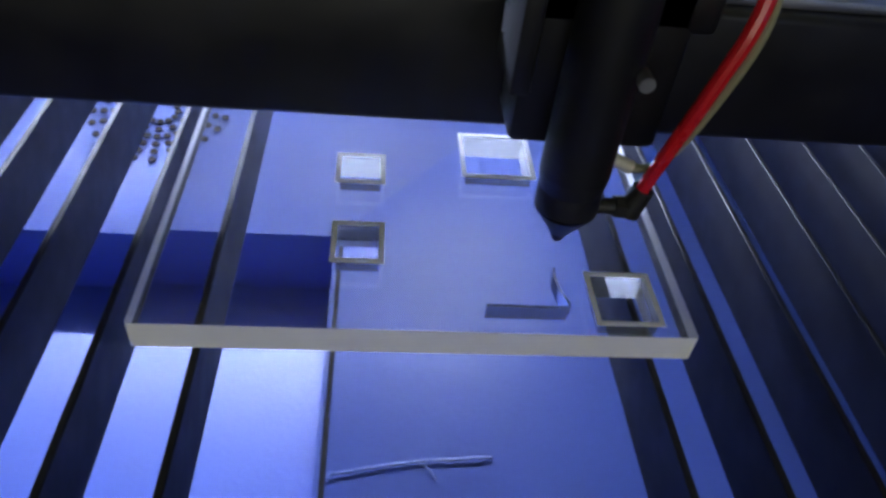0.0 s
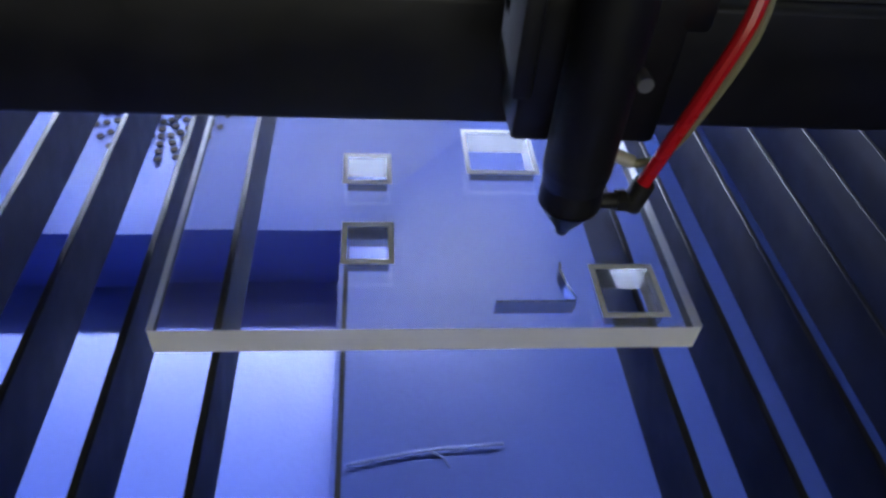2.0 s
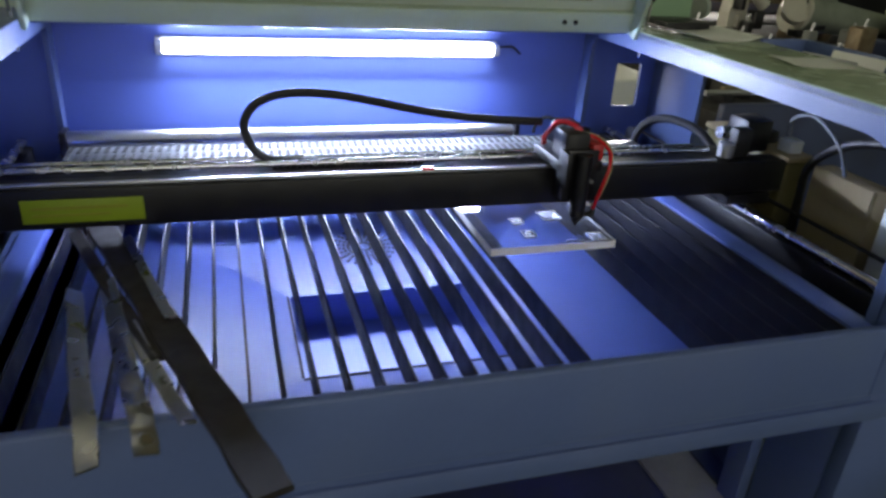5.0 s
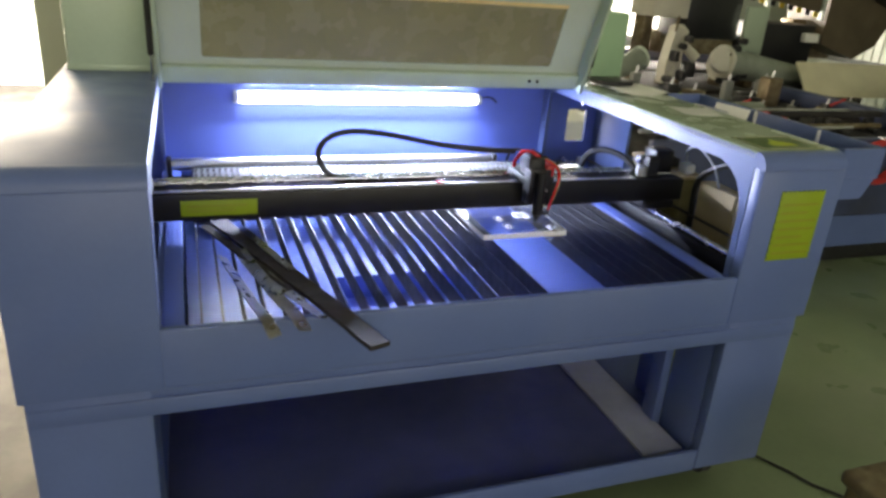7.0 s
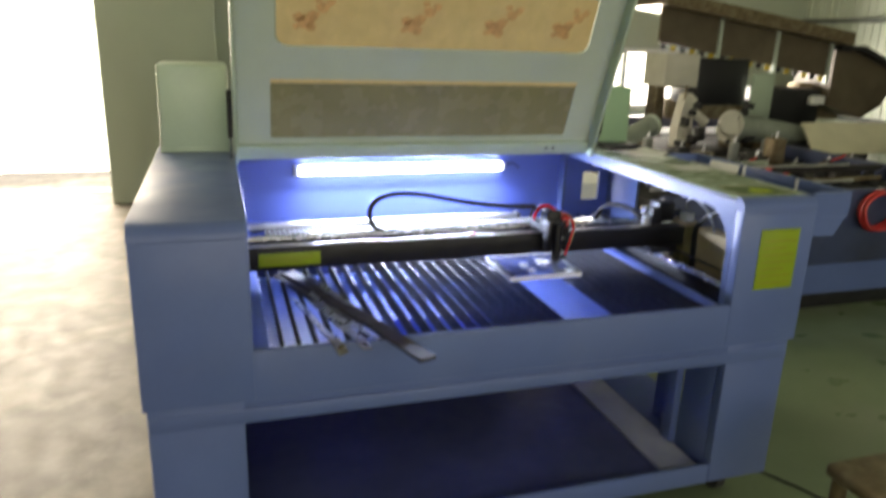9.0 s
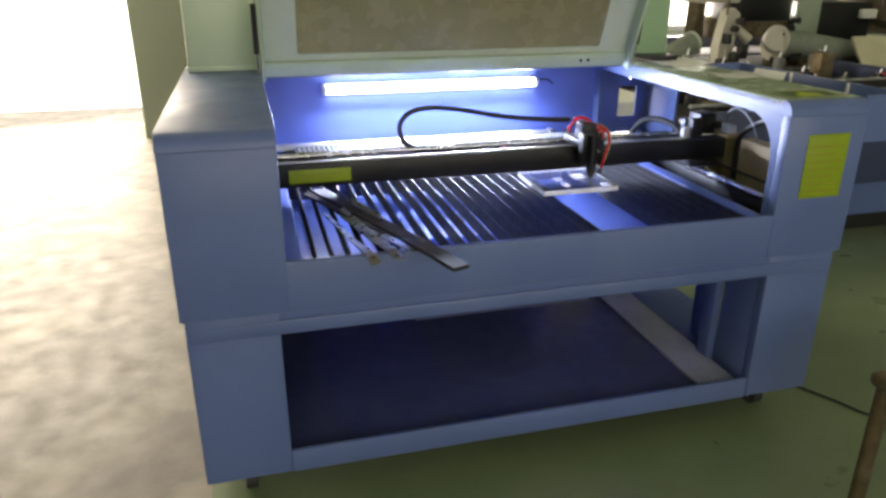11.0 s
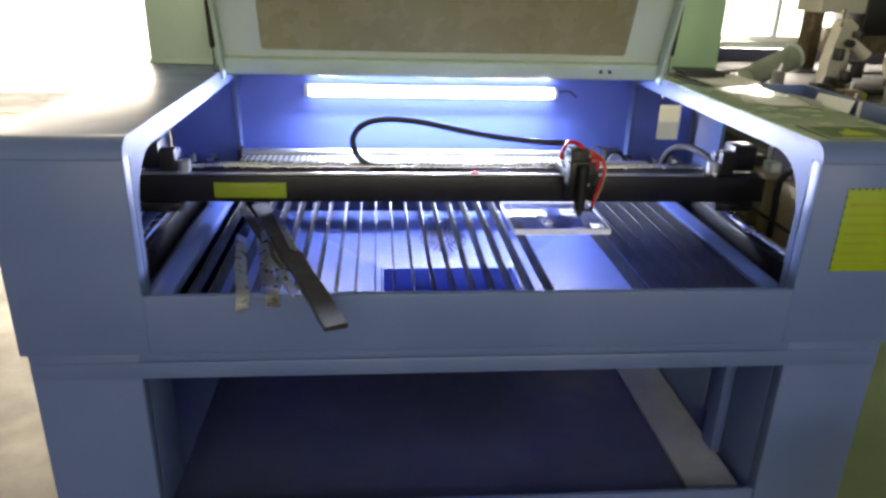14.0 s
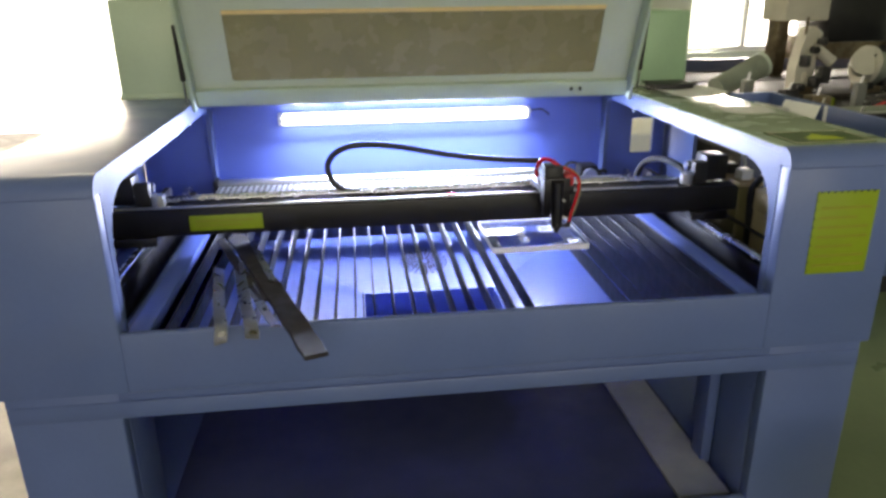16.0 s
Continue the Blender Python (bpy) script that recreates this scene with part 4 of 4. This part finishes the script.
coil = thing("red_coil", "coil of red hose hanging on the next machine", "hose")
bm = B()
for k in range(5):
    r = 0.125 + 0.008 * (k % 3)
    tube(bm, [(2.84 + r * math.cos(a), 1.40 - 0.012 * k + 0.004 * math.sin(3 * a), 0.62 + 0.82 * r * math.sin(a)) for a in [2 * math.pi * j / 16 for j in range(17)]], 0.010, 8, 3)
part("loop", bm, "red_paint", coil)
part("hook", tube(B(), [(2.84, 1.42, 0.745), (2.84, 1.33, 0.735), (2.84, 1.31, 0.765)], 0.006), "steel", coil)

# machine head carrier with open hood, behind the rolls
HOOD_AT, BOARD_AT, HEADS_AT = (Vector((-0.85, -1.61, 1.51)), 1.60), (Vector((-0.85, -1.61, 1.51)), 1.386), (Vector((-0.51, -1.345, 1.40)), 1.54)


def set_back(ob, about):
    """Enlarges a thing of the machine behind about a centre, and keeps it standing on the table."""
    centre, factor = about
    for p in ob.children:
        for v in p.data.vertices:
            v.co = centre + (v.co - centre) * factor
            v.co.z = max(v.co.z, 0.7005)


hood = thing("head_carrier", "dark multi-head carrier under a brown film-covered hood", "machine")
HTOP, HBOT = lambda x: 1.775 - 0.135 * (x - 1.56), lambda x: 1.485 - 0.14 * (x - 1.56)


def slanted(x0, x1, lo, hi, y, thick, a=0.0, b=0.0):
    """An upright plate between two falling lines."""
    return plate([[(x0, lo(x0) + a), (x1, lo(x1) + a), (x1, hi(x1) + b), (x0, hi(x0) + b)]], thick, Matrix.Translation((0, y, 0)) @ XZ)


for k in range(3):
    x = 1.56 + 0.40 * k
    part("hood_panel", slanted(x, x + 0.38, HBOT, HTOP, 1.90, 0.015, 0.03, -0.07), "brown", hood, "brown film-covered hood panel", smooth=False)
    part("hood_rib", slanted(x + 0.381, x + 0.399, HBOT, HTOP, 1.885, 0.03, -0.01, -0.06), "lid_grey", hood, smooth=False)
    for j in range(6):
        part("warning_stripe", slanted(x + 0.01 + 0.064 * j, x + 0.042 + 0.064 * j, HBOT, HBOT, 1.894, 0.005, 0.0, 0.028), "yb" if (j % 2) else "black_matt", hood, smooth=False)
part("hood_roof", slanted(1.52, 2.82, HTOP, HTOP, 1.80, 0.40, -0.07, 0.0), "rust", hood, smooth=False)
part("hood_tail", plate([[(2.78, 1.50), (2.92, 1.50), (3.26, 1.38), (3.28, 1.33), (3.20, 1.18), (3.05, 1.10), (2.78, 1.18)]], 0.30, Matrix.Translation((0, 1.88, 0)) @ XZ), "brown", hood, smooth=False)
part("hood_tail_roof", plate([[(2.76, 1.505), (2.92, 1.505), (3.30, 1.37), (3.30, 1.395), (2.93, 1.535), (2.76, 1.535)]], 0.40, Matrix.Translation((0, 1.82, 0)) @ XZ), "black_matt", hood, smooth=False)
part("carrier_box", box(B(), 1.58, 1.80, 1.84, 2.05, 1.28, 1.46, 0.006), "cast", hood, "grey end box")
part("carrier_body", box(B(), 1.801, 2.14, 1.84, 2.10, 1.18, 1.44, 0.012), "black", hood)
part("carrier_plate", box(B(), 2.145, 2.29, 1.80, 1.82, 0.90, 1.36, 0.004), "mint", hood, "green cover plate")
part("carrier_body", box(B(), 2.30, 2.68, 1.84, 2.10, 1.02, 1.28, 0.012), "black", hood)
part("carrier_beam", box(B(), 1.80, 3.05, 2.05, 2.20, 1.08, 1.20, 0.008), "rust", hood)
part("support_column", box(B(), 1.66, 1.72, 2.02, 2.12, 0.40, 1.30, 0.006), "rust", hood)
part("support_column", box(B(), 2.68, 2.78, 2.02, 2.12, 0.40, 1.30, 0.006), "rust", hood)
part("work_lamp", box(B(), 2.58, 2.68, 1.80, 1.839, 1.19, 1.24, 0.008), "paper", hood)
part("work_lamp", box(B(), 2.34, 2.46, 1.80, 1.839, 1.03, 1.07, 0.006), "paper", hood)
set_back(hood, HOOD_AT)
for x, tip, disc in ((1.65, 0.03, False), (1.97, -0.05, True)):
    h = thing("sewing_head", "cream cast machine head with dark fittings", "machine head", group="machine heads")
    outline = [(-0.055, 0.86), (-0.02, 0.84), (0.03, 0.86), (0.05, 0.93), (0.045, 1.02), (0.065, 1.10), (0.02, 1.13), (-0.02, 1.12), (-0.045, 1.03), (-0.06, 0.95)]
    bores = [round_rect(-0.02, 0.005, 0.90, 0.94), round_rect(-0.005, 0.025, 0.985, 1.01)]
    size = Matrix.Translation((0, 0, 0.86)) @ Matrix.Scale(0.62 if disc else 1.0, 4) @ Matrix.Translation((0, 0, -0.86))
    part("casting", plate([outline] + bores, 0.05, pose(x, 1.62, 0.10, 0, 0, 14) @ size @ XZ), "cast", h, smooth=False)
    if not disc:
        part("arm", rod(B(), (x + 0.02, 1.62, 1.15), (x + 0.10, 1.60, 1.08), 0.018, 0.026, seg=14), "cast", h)
    if disc:
        part("cam_cover", rod(B(), (x - 0.06, 1.60, 1.07), (x - 0.075, 1.57, 1.085), 0.062, seg=24), "cast", h, "round cream cover")
    part("needle_bar", rod(B(), (x + tip, 1.585, 0.80), (x + tip, 1.585, 1.05), 0.008), "steel", h)
    for dx, z, w, d in ((0.055, 0.93, 0.022, 0.07), (-0.035, 0.99, 0.012, 0.05), (0.02, 0.90, 0.014, 0.045), (-0.05, 0.88, 0.02, 0.03), (0.03, 1.07, 0.010, 0.03)):
        part("fitting", box(B(), x + dx - w, x + dx + w, 1.555, 1.61, z + 0.1 - d / 2, z + 0.1 + d / 2, 0.006), "black_matt", h)
    part("knob", rod(B(), (x + 0.005, 1.60, 1.135), (x + 0.005, 1.57, 1.135), 0.016, seg=16), "black_matt", h)
    if not disc:
        part("thread_guide", rod(B(), (x - 0.04, 1.60, 1.20), (x - 0.055, 1.575, 1.27), 0.005), "rust", h)
    part("stand", box(B(), x - 0.04, x + 0.04, 1.60, 1.70, 0.80, 0.98, 0.006), "rust", h)
    set_back(h, HEADS_AT)
board = thing("pale_board", "pale yellowish board leaning on the next machine", "board")
part("panel", box(B(), -0.31, 0.31, -0.008, 0.008, -0.11, 0.11, 0.003, 2, pose(2.80, 1.66, 1.00, -38, 0, -4)), "card_pale", board)
for x in (2.56, 2.78):
    part("prop", rod(B(), (x, 1.75, 0.60), (x, 1.72, 0.98), 0.012), "black_matt", board)
set_back(board, BOARD_AT)
arm = thing("machine_arm", "grey-green cylindrical machine arm lying along the table", "machine arm")
part("sleeve", rod(B(), (1.93, 1.62, 1.06), (2.75, 1.66, 0.94), 0.080, 0.062, seg=28), "cloth", arm)
part("end_ring", rod(B(), (1.915, 1.619, 1.062), (1.935, 1.62, 1.059), 0.086, seg=28), "cast", arm, "cream end ring")
for x in (2.1, 2.6):
    part("bracket", box(B(), x - 0.03, x + 0.03, 1.60, 1.68, 0.50, 1.0, 0.006), "rust", arm)
set_back(arm, HEADS_AT)
pipe = thing("angled_pipe", "pale grey-green pipe leaning up over the next machine's table", "pipe")
part("pipe_body", rod(B(), (2.05, 2.95, 0.790), (2.39, 3.05, 0.915), 0.066, 0.074, seg=26), "cloth", pipe)
part("pipe_collar", rod(B(), (2.382, 3.048, 0.912), (2.402, 3.053, 0.919), 0.082, seg=26), "lid_grey", pipe, "paler end collar")
part("pipe_base", box(B(), 2.02, 2.16, 2.88, 3.02, 0.7005, 0.770, 0.012, 3), "black_matt", pipe)
part("pipe_prop", box(B(), 2.27, 2.33, 2.99, 3.07, 0.7005, 0.835, 0.006), "rust", pipe)
clutter = thing("spare_parts_bin", "open bin of mixed red, yellow and black parts", "bin")
part("bin_body", box(B(), 2.08, 2.34, 1.52, 1.64, 0.701, 0.75, 0.006), "black_matt", clutter)
for k in range(14):
    x, y, z = 2.10 + 0.016 * k, 1.54 + 0.07 * random.random(), 0.765 + 0.03 * random.random()
    part("loose_part", box(B(), x, x + 0.02 + 0.02 * random.random(), y, y + 0.03, z - 0.016, z + 0.02 + 0.03 * random.random(), 0.004), ("red_paint", "yellow", "black_matt", "steel")[k % 4], clutter)

# far cabinet and pale panels at the side
cab = thing("blue_cabinet", "rounded blue cabinet with a dark window and white sheet", "cabinet")
part("upper_case", box(B(), 4.00, 4.80, 1.62, 2.3, 0.58, 0.87, 0.07, 5), "blue", cab)
part("lower_case", box(B(), 4.03, 4.77, 1.66, 2.3, 0.0, 0.58, 0.02, 3), "blue", cab)
part("dark_window", box(B(), 4.24, 4.72, 1.613, 1.621, 0.65, 0.80, 0.003), "black", cab)
part("pale_sheet", box(B(), 4.16, 4.54, 1.648, 1.659, 0.12, 0.54, 0.003), "card_pale", cab)
wp = thing("white_board", "white board leaning beside the blue cabinet", "board")
part("panel", box(B(), -0.2, 0.2, -0.01, 0.01, -0.26, 0.26, 0.004, 2, pose(4.00, 1.40, 0.262, -14, 0, 6)), "paper", wp)
crate = thing("dark_crate", "dark brown steel crate against the ribbed wall", "crate")
part("crate_body", box(B(), 5.28, 5.66, 3.05, 3.40, 0.0, 1.06, 0.03, 3), "strip", crate)
part("crate_lid", box(B(), 5.26, 5.62, 3.03, 3.41, 1.061, 1.09, 0.01), "black_matt", crate)
bench = thing("far_bench", "long blue bench along the wall", "bench")
part("bench_top", box(B(), 4.62, 5.95, 2.62, 2.95, 0.76, 0.84, 0.01), "blue", bench)
for x in (4.7, 5.8):
    part("bench_leg", box(B(), x, x + 0.08, 2.66, 2.92, 0.0, 0.7598, 0.004), "blue", bench)

# bright outdoors beyond the openings
glow = bpy.data.materials.new("bright_outdoors")
glow.use_nodes = True
gb = glow.node_tree.nodes["Principled BSDF"]
gb.inputs["Base Color"].default_value = (0.8, 0.8, 0.76, 1)
gb.inputs["Emission Color"].default_value = (1.0, 0.99, 0.94, 1)
gb.inputs["Emission Strength"].default_value = 2.4
tagged(part("backdrop", box(B(), -14, 12, 6.9, 7.0, -0.02, 9.0), glow), "blown-out bright distance outside the hall", "backdrop", kind="structure")
# thin pale panel standing in for light that falls along the lower deck
light_strip = thing("deck_light_strip", "strip of light on the cutter's lower deck, laid as a thin pale panel", "board")
part("panel", box(B(), 0.575, 0.712, 0.06, 1.08, 0.1405, 0.150, 0.002), "deck_board", light_strip)


# ---------------------------------------------------------------- what moves
def motions():
    rows = [(0.0, 0.0), (4.7, -0.004), (7.0, -0.014), (16.0, -0.015)]
    walk(head, [(t, Matrix.Translation((HX + dx, HY, 0))) for t, dx in rows])


motions()
